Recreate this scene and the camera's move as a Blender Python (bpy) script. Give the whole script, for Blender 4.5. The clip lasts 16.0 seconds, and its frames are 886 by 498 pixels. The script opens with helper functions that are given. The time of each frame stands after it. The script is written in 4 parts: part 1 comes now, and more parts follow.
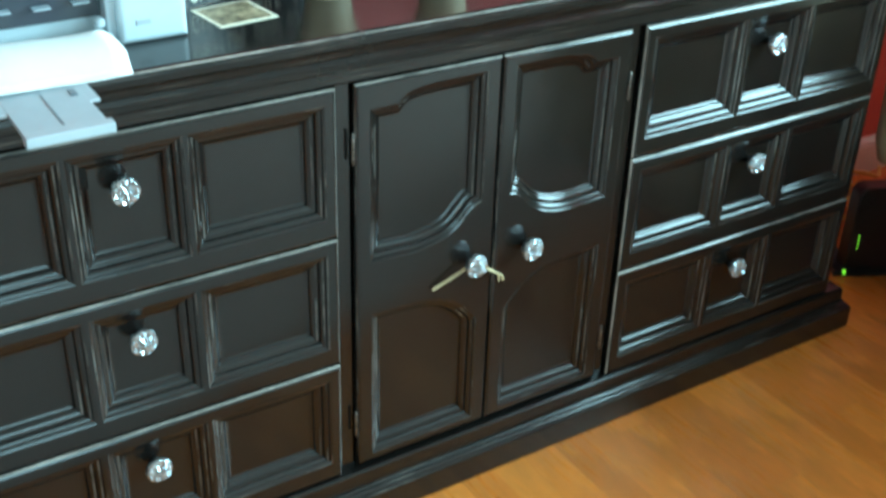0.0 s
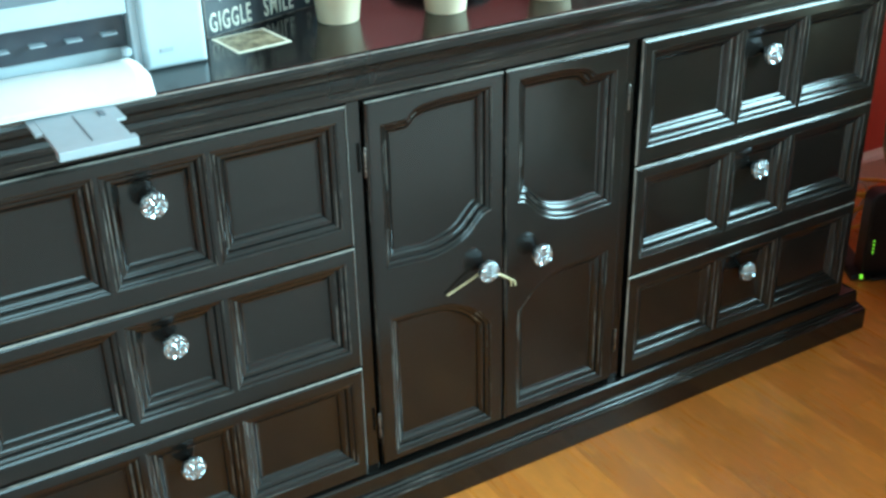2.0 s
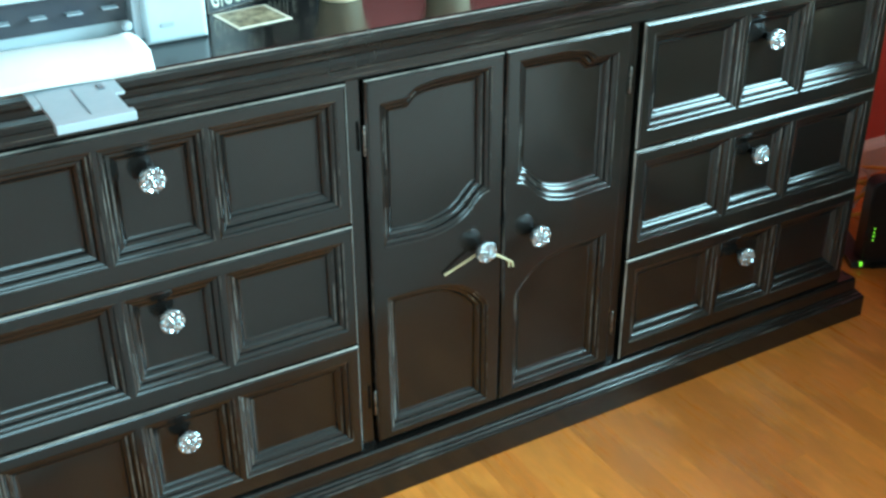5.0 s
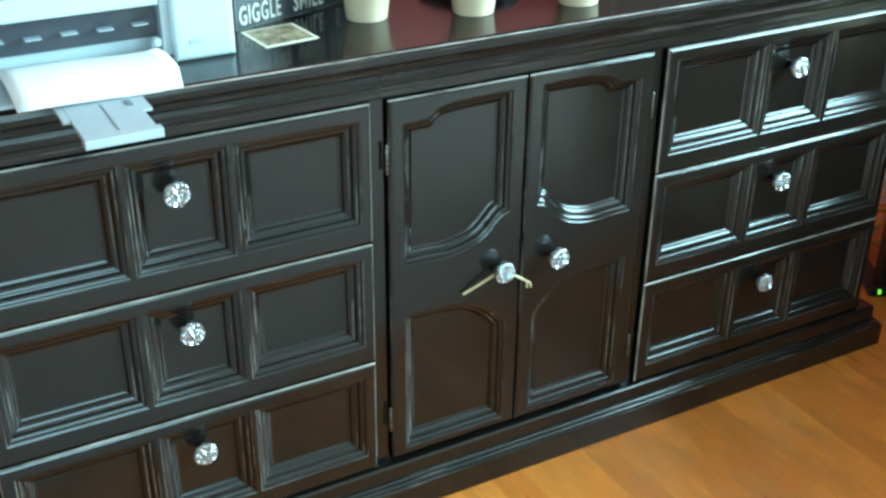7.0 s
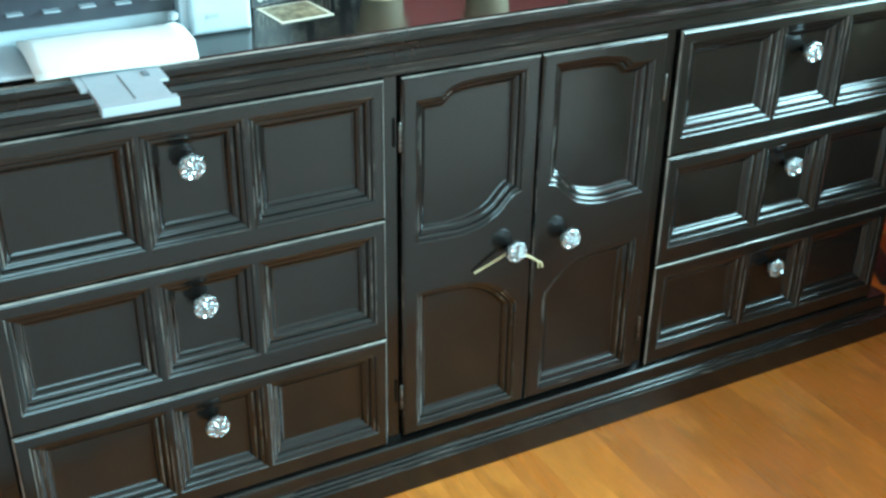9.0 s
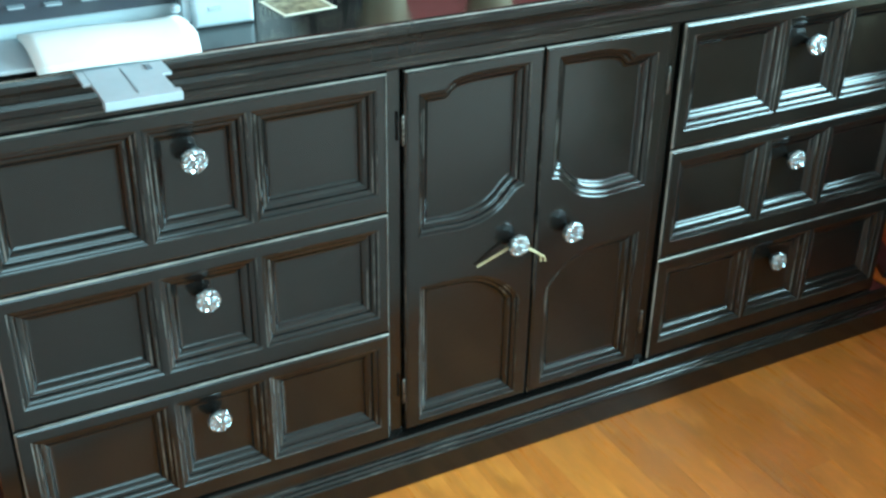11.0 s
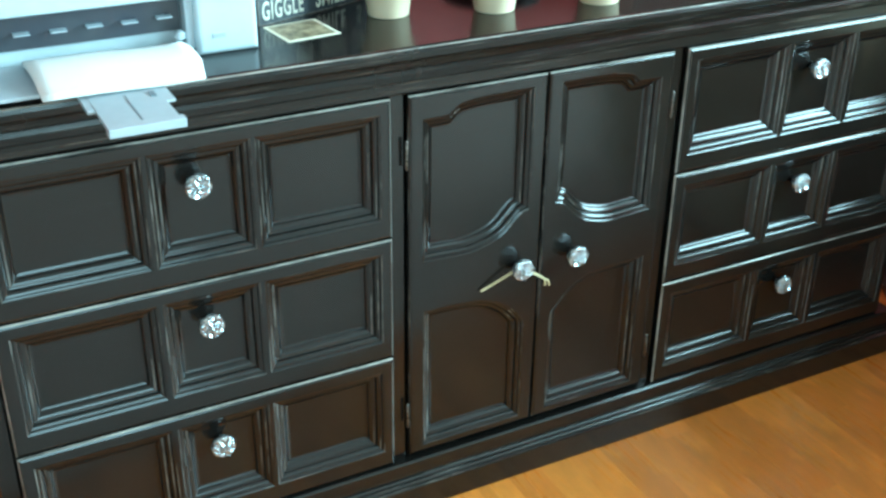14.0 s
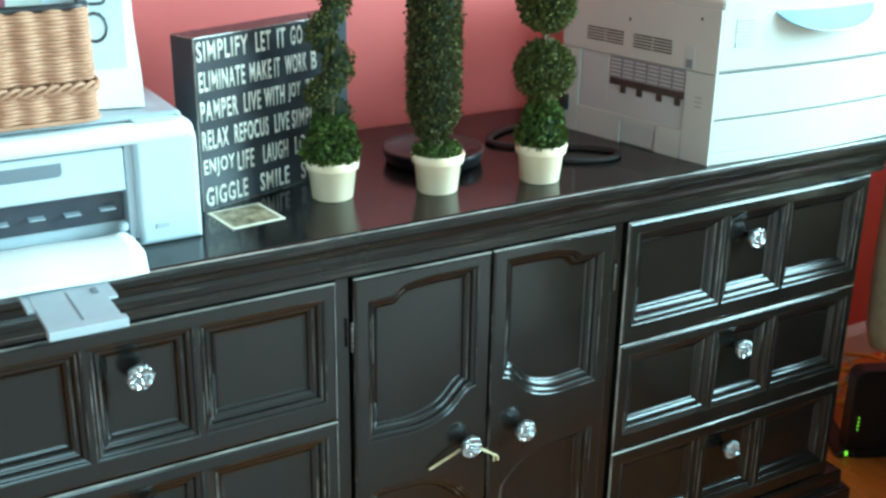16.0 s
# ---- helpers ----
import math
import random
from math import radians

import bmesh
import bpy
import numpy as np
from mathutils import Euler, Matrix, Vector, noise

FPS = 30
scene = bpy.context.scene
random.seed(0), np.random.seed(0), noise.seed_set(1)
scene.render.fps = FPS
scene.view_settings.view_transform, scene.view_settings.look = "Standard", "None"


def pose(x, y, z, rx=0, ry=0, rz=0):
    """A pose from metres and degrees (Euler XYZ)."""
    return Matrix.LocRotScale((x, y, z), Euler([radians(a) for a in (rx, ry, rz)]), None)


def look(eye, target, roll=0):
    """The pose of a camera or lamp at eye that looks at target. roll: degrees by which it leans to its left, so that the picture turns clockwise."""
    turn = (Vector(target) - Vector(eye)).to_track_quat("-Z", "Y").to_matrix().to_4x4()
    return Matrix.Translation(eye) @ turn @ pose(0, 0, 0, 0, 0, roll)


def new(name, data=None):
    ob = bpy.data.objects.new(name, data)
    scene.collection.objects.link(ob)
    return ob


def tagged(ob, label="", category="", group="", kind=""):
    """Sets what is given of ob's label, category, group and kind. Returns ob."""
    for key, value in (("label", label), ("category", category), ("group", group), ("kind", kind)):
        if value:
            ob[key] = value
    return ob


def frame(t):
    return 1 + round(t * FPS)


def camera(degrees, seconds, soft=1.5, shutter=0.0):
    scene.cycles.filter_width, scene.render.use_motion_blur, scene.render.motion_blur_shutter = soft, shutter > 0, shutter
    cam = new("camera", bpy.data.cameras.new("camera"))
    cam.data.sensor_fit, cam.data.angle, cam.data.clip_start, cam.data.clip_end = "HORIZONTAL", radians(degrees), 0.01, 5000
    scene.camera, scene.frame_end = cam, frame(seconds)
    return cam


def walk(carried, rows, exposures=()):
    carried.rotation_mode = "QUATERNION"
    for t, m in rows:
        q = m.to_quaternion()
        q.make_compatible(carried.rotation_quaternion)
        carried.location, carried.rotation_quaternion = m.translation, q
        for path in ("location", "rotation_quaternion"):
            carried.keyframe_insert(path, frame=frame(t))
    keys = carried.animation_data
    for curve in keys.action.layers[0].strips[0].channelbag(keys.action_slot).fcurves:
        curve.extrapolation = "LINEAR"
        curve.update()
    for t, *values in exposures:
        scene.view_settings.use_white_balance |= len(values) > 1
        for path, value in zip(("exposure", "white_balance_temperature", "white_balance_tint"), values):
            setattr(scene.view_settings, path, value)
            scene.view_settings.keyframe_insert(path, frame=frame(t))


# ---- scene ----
cam = camera(42.3, 16.0, soft=2.7, shutter=0.5)
PATH = [
    (0, (-0.803, -1.102, 1.155), (0.147, 0.351, 0.161), 1.9),
    (0.2, (-0.803, -1.135, 1.151), (0.125, 0.314, 0.131), 1.3),
    (0.3, (-0.808, -1.145, 1.144), (0.1, 0.316, 0.123), 1.3),
    (0.5, (-0.822, -1.169, 1.142), (0.012, 0.351, 0.145), 0.5),
    (0.8, (-0.822, -1.193, 1.163), (-0.019, 0.338, 0.158), 0.9),
    (1, (-0.825, -1.206, 1.144), (-0.009, 0.307, 0.122), 1.1),
    (1.2, (-0.816, -1.22, 1.147), (-0.015, 0.305, 0.131), 0.8),
    (1.5, (-0.82, -1.22, 1.149), (-0.017, 0.329, 0.17), -0.1),
    (2, (-0.81, -1.216, 1.161), (0.079, 0.313, 0.227), -1.3),
    (2.5, (-0.803, -1.224, 1.173), (0.079, 0.315, 0.249), -1.2),
    (3, (-0.798, -1.225, 1.167), (0.089, 0.304, 0.232), -0.9),
    (3.5, (-0.801, -1.224, 1.16), (0.082, 0.297, 0.208), -0.7),
    (4, (-0.803, -1.232, 1.158), (0.078, 0.291, 0.207), -0.7),
    (4.2, (-0.803, -1.224, 1.161), (0.074, 0.293, 0.196), -0.5),
    (6.3, (-0.8, -1.232, 1.164), (0.051, 0.305, 0.206), -0.4),
    (6.5, (-0.796, -1.244, 1.167), (0.038, 0.305, 0.215), -0.3),
    (7, (-0.806, -1.227, 1.178), (0.043, 0.316, 0.23), 0.6),
    (7.5, (-0.802, -1.247, 1.174), (0.051, 0.31, 0.254), 0.3),
    (8, (-0.81, -1.248, 1.169), (0.034, 0.305, 0.233), 1.0),
    (8.2, (-0.814, -1.253, 1.165), (0.006, 0.304, 0.214), 0.9),
    (10.3, (-0.811, -1.246, 1.157), (0.024, 0.303, 0.207), 0.6),
    (10.5, (-0.811, -1.247, 1.16), (0.007, 0.299, 0.19), 0.8),
    (11, (-0.817, -1.241, 1.16), (0.009, 0.304, 0.195), 0.9),
    (11.5, (-0.814, -1.238, 1.147), (0.035, 0.262, 0.133), 1.6),
    (12, (-0.812, -1.233, 1.154), (0.035, 0.261, 0.13), 1.5),
    (12.5, (-0.81, -1.234, 1.148), (0.044, 0.273, 0.149), 0.2),
    (13, (-0.813, -1.24, 1.157), (0.024, 0.305, 0.201), -0.3),
    (13.5, (-0.818, -1.235, 1.165), (0.029, 0.322, 0.237), 0.9),
    (14, (-0.813, -1.239, 1.166), (0.011, 0.325, 0.231), 0.7),
    (14.2, (-0.817, -1.229, 1.173), (0.037, 0.342, 0.276), 0.9),
    (14.5, (-0.823, -1.221, 1.187), (0.074, 0.361, 0.355), 2.0),
    (14.7, (-0.818, -1.222, 1.192), (0.098, 0.367, 0.396), 1.5),
    (15, (-0.808, -1.222, 1.213), (0.125, 0.374, 0.451), 1.5),
    (15.5, (-0.802, -1.218, 1.217), (0.137, 0.385, 0.475), 1.4),
    (16, (-0.799, -1.217, 1.221), (0.149, 0.389, 0.5), 0.9),
]
walk(cam, [(t, look(eye, target, roll)) for t, eye, target, roll in PATH],
     [(0.0, 0.0), (3.0, 0.06), (6.5, 0.16), (8.0, 0.20), (10.5, 0.12), (12.5, 0.12), (14.0, 0.16), (15.0, 0.06), (16.0, -0.01)])


# ---- light ----
world = bpy.data.worlds.new("world")
scene.world = world
world.use_nodes = True
wn = world.node_tree.nodes
sky = wn.new("ShaderNodeTexSky")
sky.sky_type, sky.sun_disc = "NISHITA", False
sky.sun_elevation, sky.sun_rotation = radians(40), radians(110)
world.node_tree.links.new(sky.outputs[0], wn["Background"].inputs[0])
wn["Background"].inputs[1].default_value = 0.1
scene.view_settings.exposure = 0.0


def window_light(name, place, target, width, height, watts, colour):
    lamp = bpy.data.lights.new(name, "AREA")
    lamp.shape, lamp.size, lamp.size_y, lamp.energy, lamp.color = "RECTANGLE", width, height, watts, colour
    ob = new(name, lamp)
    ob.matrix_world = look(place, target)
    return ob


window_light("east_daylight", (2.445, -1.52, 1.68), (0.0, -1.52, 0.85), 2.08, 1.30, 365, (0.47, 0.88, 1.0))
# fill lamp from the unseen south side, added to lift the front faces
window_light("south_fill", (-0.35, -4.04, 1.30), (-0.35, 0.0, 0.60), 1.25, 1.55, 66, (0.47, 0.88, 1.0))


# ---- materials ----
def material(name, colour, rough=0.5, metal=0.0, spec=0.5):
    m = bpy.data.materials.new(name)
    m.use_nodes = True
    p = m.node_tree.nodes["Principled BSDF"]
    p.inputs["Base Color"].default_value = (*colour, 1)
    p.inputs["Roughness"].default_value, p.inputs["Metallic"].default_value = rough, metal
    p.inputs["Specular IOR Level"].default_value = spec
    return m


def coords(m, scale, rotate=(0, 0, 0), kind="Object"):
    n, l = m.node_tree.nodes, m.node_tree.links
    c, mp = n.new("ShaderNodeTexCoord"), n.new("ShaderNodeMapping")
    mp.inputs["Scale"].default_value, mp.inputs["Rotation"].default_value = scale, rotate
    l.new(c.outputs[kind], mp.inputs["Vector"])
    return mp.outputs[0]


def noise_tex(m, vector, scale, detail=4, rough=0.55):
    t = m.node_tree.nodes.new("ShaderNodeTexNoise")
    t.inputs["Scale"].default_value, t.inputs["Detail"].default_value, t.inputs["Roughness"].default_value = scale, detail, rough
    m.node_tree.links.new(vector, t.inputs["Vector"])
    return t.outputs["Fac"]


def ramp(m, fac, stops):
    r = m.node_tree.nodes.new("ShaderNodeValToRGB")
    while len(r.color_ramp.elements) < len(stops):
        r.color_ramp.elements.new(0.5)
    for e, (at, c) in zip(r.color_ramp.elements, stops):
        e.position, e.color = at, (*c, 1) if not isinstance(c, float) else (c, c, c, 1)
    m.node_tree.links.new(fac, r.inputs[0])
    return r.outputs[0]


def mix(m, fac, a, b):
    x = m.node_tree.nodes.new("ShaderNodeMix")
    x.data_type = "RGBA"
    for socket, v in ((x.inputs[0], fac), (x.inputs[6], a), (x.inputs[7], b)):
        if isinstance(v, bpy.types.NodeSocket):
            m.node_tree.links.new(v, socket)
        else:
            socket.default_value = v if isinstance(v, float) else (*v, 1)
    return x.outputs[2]


def put(m, socket, value):
    m.node_tree.links.new(value, m.node_tree.nodes["Principled BSDF"].inputs[socket])


def bump(m, height, strength, distance=0.001):
    b = m.node_tree.nodes.new("ShaderNodeBump")
    b.inputs["Strength"].default_value, b.inputs["Distance"].default_value = strength, distance
    m.node_tree.links.new(height, b.inputs["Height"])
    put(m, "Normal", b.outputs[0])


def speckled(name, a, b, scale, rough=0.5, relief=0.0, metal=0.0, spec=0.5):
    """Two close colours mottled at two sizes."""
    m = material(name, a, rough, metal, spec)
    v = coords(m, (1, 1, 1))
    big, small = noise_tex(m, v, scale), noise_tex(m, v, scale * 9)
    put(m, "Base Color", mix(m, ramp(m, big, [(0.35, 0.0), (0.65, 1.0)]), a, b))
    put(m, "Roughness", ramp(m, small, [(0.3, max(0.02, rough - 0.08)), (0.7, min(1.0, rough + 0.08))]))
    if relief:
        bump(m, small, relief)
    return m


WEAR = {"much": [(0.32, 0.0), (0.60, 1.0)], "some": [(0.48, 0.0), (0.70, 0.50)], "little": [(0.50, 0.0), (0.74, 0.32)]}


def black_paint(name, along, worn=False, brushed=False):
    """Hand-brushed black paint over brown wood; rubbed through on edges."""
    m = material(name, (0.014, 0.012, 0.010), 0.25)
    stretch = {"x": (4, 170, 170), "z": (170, 170, 4)}[along]
    streak = noise_tex(m, coords(m, stretch), 2.2, 6, 0.6)
    cloud = noise_tex(m, coords(m, (1, 1, 1)), 6, 3)
    base = mix(m, ramp(m, cloud, [(0.3, 0.0), (0.7, 1.0)]), (0.0062, 0.0049, 0.0043), (0.0088, 0.0070, 0.0062))
    rub = noise_tex(m, coords(m, {"x": (5, 40, 40), "z": (40, 40, 5)}[along]), 2.0, 7, 0.66)
    if worn:
        base = mix(m, ramp(m, rub, WEAR[worn]), base, (0.36, 0.315, 0.28))
    elif brushed:
        scratch = noise_tex(m, coords(m, (3, 300, 300)), 2.0, 5, 0.62)
        base = mix(m, ramp(m, streak, [(0.54, 0.0), (0.76, 0.8)]), base, (0.050, 0.034, 0.025))
        base = mix(m, ramp(m, scratch, [(0.60, 0.0), (0.72, 0.8)]), base, (0.20, 0.16, 0.13))
    else:
        base = mix(m, ramp(m, streak, [(0.60, 0.0), (0.80, 0.35)]), base, (0.045, 0.037, 0.030))
    put(m, "Base Color", base)
    put(m, "Roughness", ramp(m, cloud, [(0.3, 0.20), (0.7, 0.29)] if brushed else [(0.3, 0.13), (0.7, 0.21)]))
    m.node_tree.nodes["Principled BSDF"].inputs["Specular IOR Level"].default_value = 0.38 if brushed else 0.48
    bump(m, streak, 0.40 if brushed else 0.07, 0.0004)
    return m


PAINT_X, PAINT_Z, BRUSHED = black_paint("black_paint_across", "x"), black_paint("black_paint_upright", "z"), black_paint("brushed_black_paint", "x", brushed=True)
WORN_X, WORN_Z = black_paint("worn_edge_across", "x", "much"), black_paint("worn_edge_upright", "z", "much")
RUBBED_X, RUBBED_Z = black_paint("rubbed_moulding_across", "x", "little"), black_paint("rubbed_moulding_upright", "z", "some")
DARK = material("strap_black", (0.01, 0.009, 0.008), 0.7)
RED = speckled("red_wall_paint", (0.66, 0.112, 0.100), (0.70, 0.124, 0.112), 3, 0.6, 0.08)
WHITE_TRIM = speckled("white_trim_paint", (0.74, 0.73, 0.70), (0.80, 0.79, 0.77), 5, 0.4, 0.05)
CEILING = speckled("ceiling_paint", (0.54, 0.53, 0.51), (0.58, 0.57, 0.55), 4, 0.8, 0.1)
BEIGE_WALL = speckled("pale_wall_paint", (0.46, 0.46, 0.44), (0.50, 0.50, 0.48), 4, 0.7, 0.1)
INK_WHITE = speckled("printer_white_plastic", (0.74, 0.79, 0.80), (0.78, 0.82, 0.83), 8, 0.35, 0.03)
INK_BLUE = speckled("printer_pale_plastic", (0.47, 0.56, 0.60), (0.51, 0.60, 0.64), 8, 0.35, 0.03)
INK_GREY = speckled("printer_grey_plastic", (0.36, 0.42, 0.46), (0.40, 0.46, 0.50), 8, 0.4, 0.03)
INK_SHADE = speckled("printer_shade_grey", (0.13, 0.165, 0.19), (0.17, 0.20, 0.23), 8, 0.4, 0.03)
INK_DARK = speckled("printer_dark_plastic", (0.03, 0.035, 0.05), (0.045, 0.05, 0.06), 20, 0.45, 0.03)
LASER_WHITE = speckled("laser_printer_plastic", (0.44, 0.418, 0.37), (0.48, 0.455, 0.405), 6, 0.45, 0.06)
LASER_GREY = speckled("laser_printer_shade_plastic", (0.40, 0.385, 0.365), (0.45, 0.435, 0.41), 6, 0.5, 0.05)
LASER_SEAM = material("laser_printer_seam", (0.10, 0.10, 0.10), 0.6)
LASER_SHADE = speckled("laser_printer_shade_and_marks", (0.17, 0.16, 0.165), (0.23, 0.215, 0.22), 20, 0.5, 0.05)
LASER_BROWN = speckled("roller_plastic", (0.035, 0.022, 0.018), (0.06, 0.04, 0.03), 20, 0.5)
LASER_BLUE = speckled("control_panel_blue", (0.20, 0.36, 0.50), (0.25, 0.41, 0.54), 9, 0.35)
PAPER = speckled("white_paper", (0.84, 0.84, 0.83), (0.88, 0.88, 0.87), 10, 0.8, 0.03)
CREAM_POT = speckled("cream_pot_glaze", (0.90, 0.67, 0.45), (0.94, 0.73, 0.52), 25, 0.4, 0.04)
SOIL = speckled("moss", (0.05, 0.06, 0.02), (0.09, 0.10, 0.03), 120, 0.9, 0.5)
BARK = speckled("stem_bark", (0.14, 0.095, 0.06), (0.22, 0.155, 0.10), 60, 0.8, 0.4)
CORE = material("foliage_shade_core", (0.012, 0.020, 0.008), 0.9)
BLACK_PLASTIC = speckled("black_plastic", (0.012, 0.012, 0.014), (0.02, 0.02, 0.022), 15, 0.35, 0.05)
SIGN_BLACK = speckled("sign_black_board", (0.022, 0.027, 0.033), (0.035, 0.042, 0.05), 18, 0.36, 0.12)
SIGN_CREAM = speckled("sign_cream_lettering", (0.68, 0.66, 0.55), (0.80, 0.78, 0.68), 60, 0.6)
WICKER = speckled("wicker", (0.44, 0.205, 0.118), (0.57, 0.295, 0.182), 35, 0.55, 0.25)
TWINE = speckled("raffia", (0.50, 0.38, 0.20), (0.62, 0.50, 0.30), 90, 0.7, 0.3)
YELLOW = speckled("yellow_cable", (0.62, 0.34, 0.04), (0.70, 0.42, 0.06), 30, 0.45)
WHITE_CABLE = material("white_cable", (0.7, 0.7, 0.68), 0.4)
BEIGE_CLOTH = speckled("beige_cloth", (0.42, 0.33, 0.21), (0.48, 0.38, 0.25), 60, 0.9, 0.4)
METAL = speckled("worn_hinge_metal", (0.06, 0.055, 0.05), (0.26, 0.24, 0.22), 160, 0.35, 0.2, 1.0)
GREEN_LED = material("green_led", (0.1, 0.6, 0.05), 0.4)
GREEN_LED.node_tree.nodes["Principled BSDF"].inputs["Emission Color"].default_value = (0.25, 1.0, 0.05, 1)
GREEN_LED.node_tree.nodes["Principled BSDF"].inputs["Emission Strength"].default_value = 0.9


def knob_glass():
    """Silvered pressed glass with a scrolled relief."""
    m = material("silvered_pressed_glass", (0.78, 0.82, 0.84), 0.10, 0.92)
    p = m.node_tree.nodes["Principled BSDF"]
    p.inputs["Coat Weight"].default_value = 0.6
    v = coords(m, (1, 1, 1))
    cells = m.node_tree.nodes.new("ShaderNodeTexVoronoi")
    cells.feature = "DISTANCE_TO_EDGE"
    cells.inputs["Scale"].default_value = 150
    m.node_tree.links.new(v, cells.inputs["Vector"])
    groove = ramp(m, cells.outputs["Distance"], [(0.0, 0.0), (0.16, 1.0)])
    put(m, "Base Color", mix(m, groove, (0.05, 0.055, 0.06), (0.66, 0.70, 0.72)))
    bump(m, groove, 0.9, 0.0009)
    return m


GLASS = knob_glass()


def leaf_material(name, dark, light):
    m = material(name, dark, 0.65, 0.0, 0.2)
    g = m.node_tree.nodes.new("ShaderNodeNewGeometry")
    put(m, "Base Color", ramp(m, g.outputs["Random Per Island"], [(0.0, dark), (0.75, light), (1.0, tuple(c * 1.25 for c in light))]))
    return m


LEAF_BRIGHT = leaf_material("bright_leaves", (0.032, 0.034, 0.009), (0.092, 0.098, 0.022))
LEAF_TUFT = leaf_material("fresh_leaves", (0.026, 0.042, 0.009), (0.078, 0.120, 0.022))
LEAF_DARK = leaf_material("dark_leaves", (0.030, 0.028, 0.009), (0.084, 0.078, 0.022))


def oak():
    m = material("oak_floor_varnish", (0.4, 0.2, 0.06), 0.28)
    info = m.node_tree.nodes.new("ShaderNodeObjectInfo")
    g = m.node_tree.nodes.new("ShaderNodeNewGeometry")
    add = m.node_tree.nodes.new("ShaderNodeMath")
    add.operation = "ADD"
    m.node_tree.links.new(info.outputs["Random"], add.inputs[0])
    m.node_tree.links.new(g.outputs["Random Per Island"], add.inputs[1])
    fract = m.node_tree.nodes.new("ShaderNodeMath")
    fract.operation = "FRACT"
    m.node_tree.links.new(add.outputs[0], fract.inputs[0])
    tone = ramp(m, fract.outputs[0], [(0.0, (0.57, 0.148, 0.020)), (0.3, (0.65, 0.178, 0.025)), (0.75, (0.78, 0.240, 0.038)), (1.0, (0.60, 0.160, 0.022))])
    grain = noise_tex(m, coords(m, (55, 3, 55)), 1.6, 7, 0.6)
    cloud = noise_tex(m, coords(m, (9, 3.2, 9)), 1.5, 4)
    knots = noise_tex(m, coords(m, (16, 7, 16)), 1.3, 3)
    tone = mix(m, ramp(m, grain, [(0.40, 0.0), (0.85, 0.40)]), tone, (0.30, 0.100, 0.020))
    tone = mix(m, ramp(m, cloud, [(0.40, 0.0), (0.66, 0.75)]), tone, (0.36, 0.115, 0.020))
    tone = mix(m, ramp(m, knots, [(0.52, 0.0), (0.72, 0.55)]), tone, (0.82, 0.280, 0.048))
    put(m, "Base Color", tone)
    put(m, "Roughness", ramp(m, grain, [(0.3, 0.24), (0.7, 0.36)]))
    bump(m, grain, 0.06, 0.0004)
    return m


OAK = oak()


# ---- mesh helpers ----
def mesh_of(name, bm, mats, smooth=False):
    me = bpy.data.meshes.new(name)
    bm.normal_update()
    bm.to_mesh(me)
    bm.free()
    for m in mats if isinstance(mats, (list, tuple)) else (mats,):
        me.materials.append(m)
    if smooth:
        me.shade_smooth()
    return me


def part(name, bm, mats, parent=None, label="", smooth=False):
    ob = new(name, mesh_of(name, bm, mats, smooth))
    ob.parent = parent
    return tagged(ob, label)


def thing(name, place, label, category, group="", turn=0.0):
    ob = new(name)
    ob.empty_display_size = 0.05
    ob.matrix_world = pose(*place, 0, 0, turn)
    return tagged(ob, label, category, group)


def box(bm, x0, x1, y0, y1, z0, z1, bevel=0.0, mat=0, segments=2):
    made = bmesh.ops.create_cube(bm, size=1.0, matrix=Matrix.Translation(((x0 + x1) / 2, (y0 + y1) / 2, (z0 + z1) / 2)) @ Matrix.Diagonal((x1 - x0, y1 - y0, z1 - z0, 1)))
    faces = {f for v in made["verts"] for f in v.link_faces}
    for f in faces:
        f.material_index = mat
    if bevel:
        edges = {e for v in made["verts"] for e in v.link_edges}
        out = bmesh.ops.bevel(bm, geom=list(edges), offset=bevel, segments=segments, affect="EDGES", profile=0.6)
        for f in out["faces"]:
            f.material_index = mat
    return bm


def boxed(*args, **kw):
    return box(bmesh.new(), *args, **kw)


def skin(bm, loops, mats=None, close=True):
    """Faces between rings of equal length. mats: an index for each strip."""
    rings = [[bm.verts.new(p) for p in ring] for ring in loops]
    n = len(rings[0])
    for k, (a, b) in enumerate(zip(rings, rings[1:])):
        for i in range(n if close else n - 1):
            j = (i + 1) % n
            f = bm.faces.new((a[i], a[j], b[j], b[i]))
            if mats:
                f.material_index = mats[k]
    return rings


def turned(bm, profile, n=24, centre=(0, 0, 0), axis="z", caps=True):
    """A turned shape from (radius, height) pairs."""
    loops = []
    for r, h in profile:
        ring = []
        for i in range(n):
            a = 2 * math.pi * i / n
            p = (r * math.cos(a), r * math.sin(a), h)
            if axis == "-y":
                p = (p[0], -p[2], p[1])
            ring.append(tuple(c + o for c, o in zip(p, centre)))
        loops.append(ring)
    rings = skin(bm, loops)
    if caps:
        bm.faces.new(rings[0][::-1])
        bm.faces.new(rings[-1])
    return bm


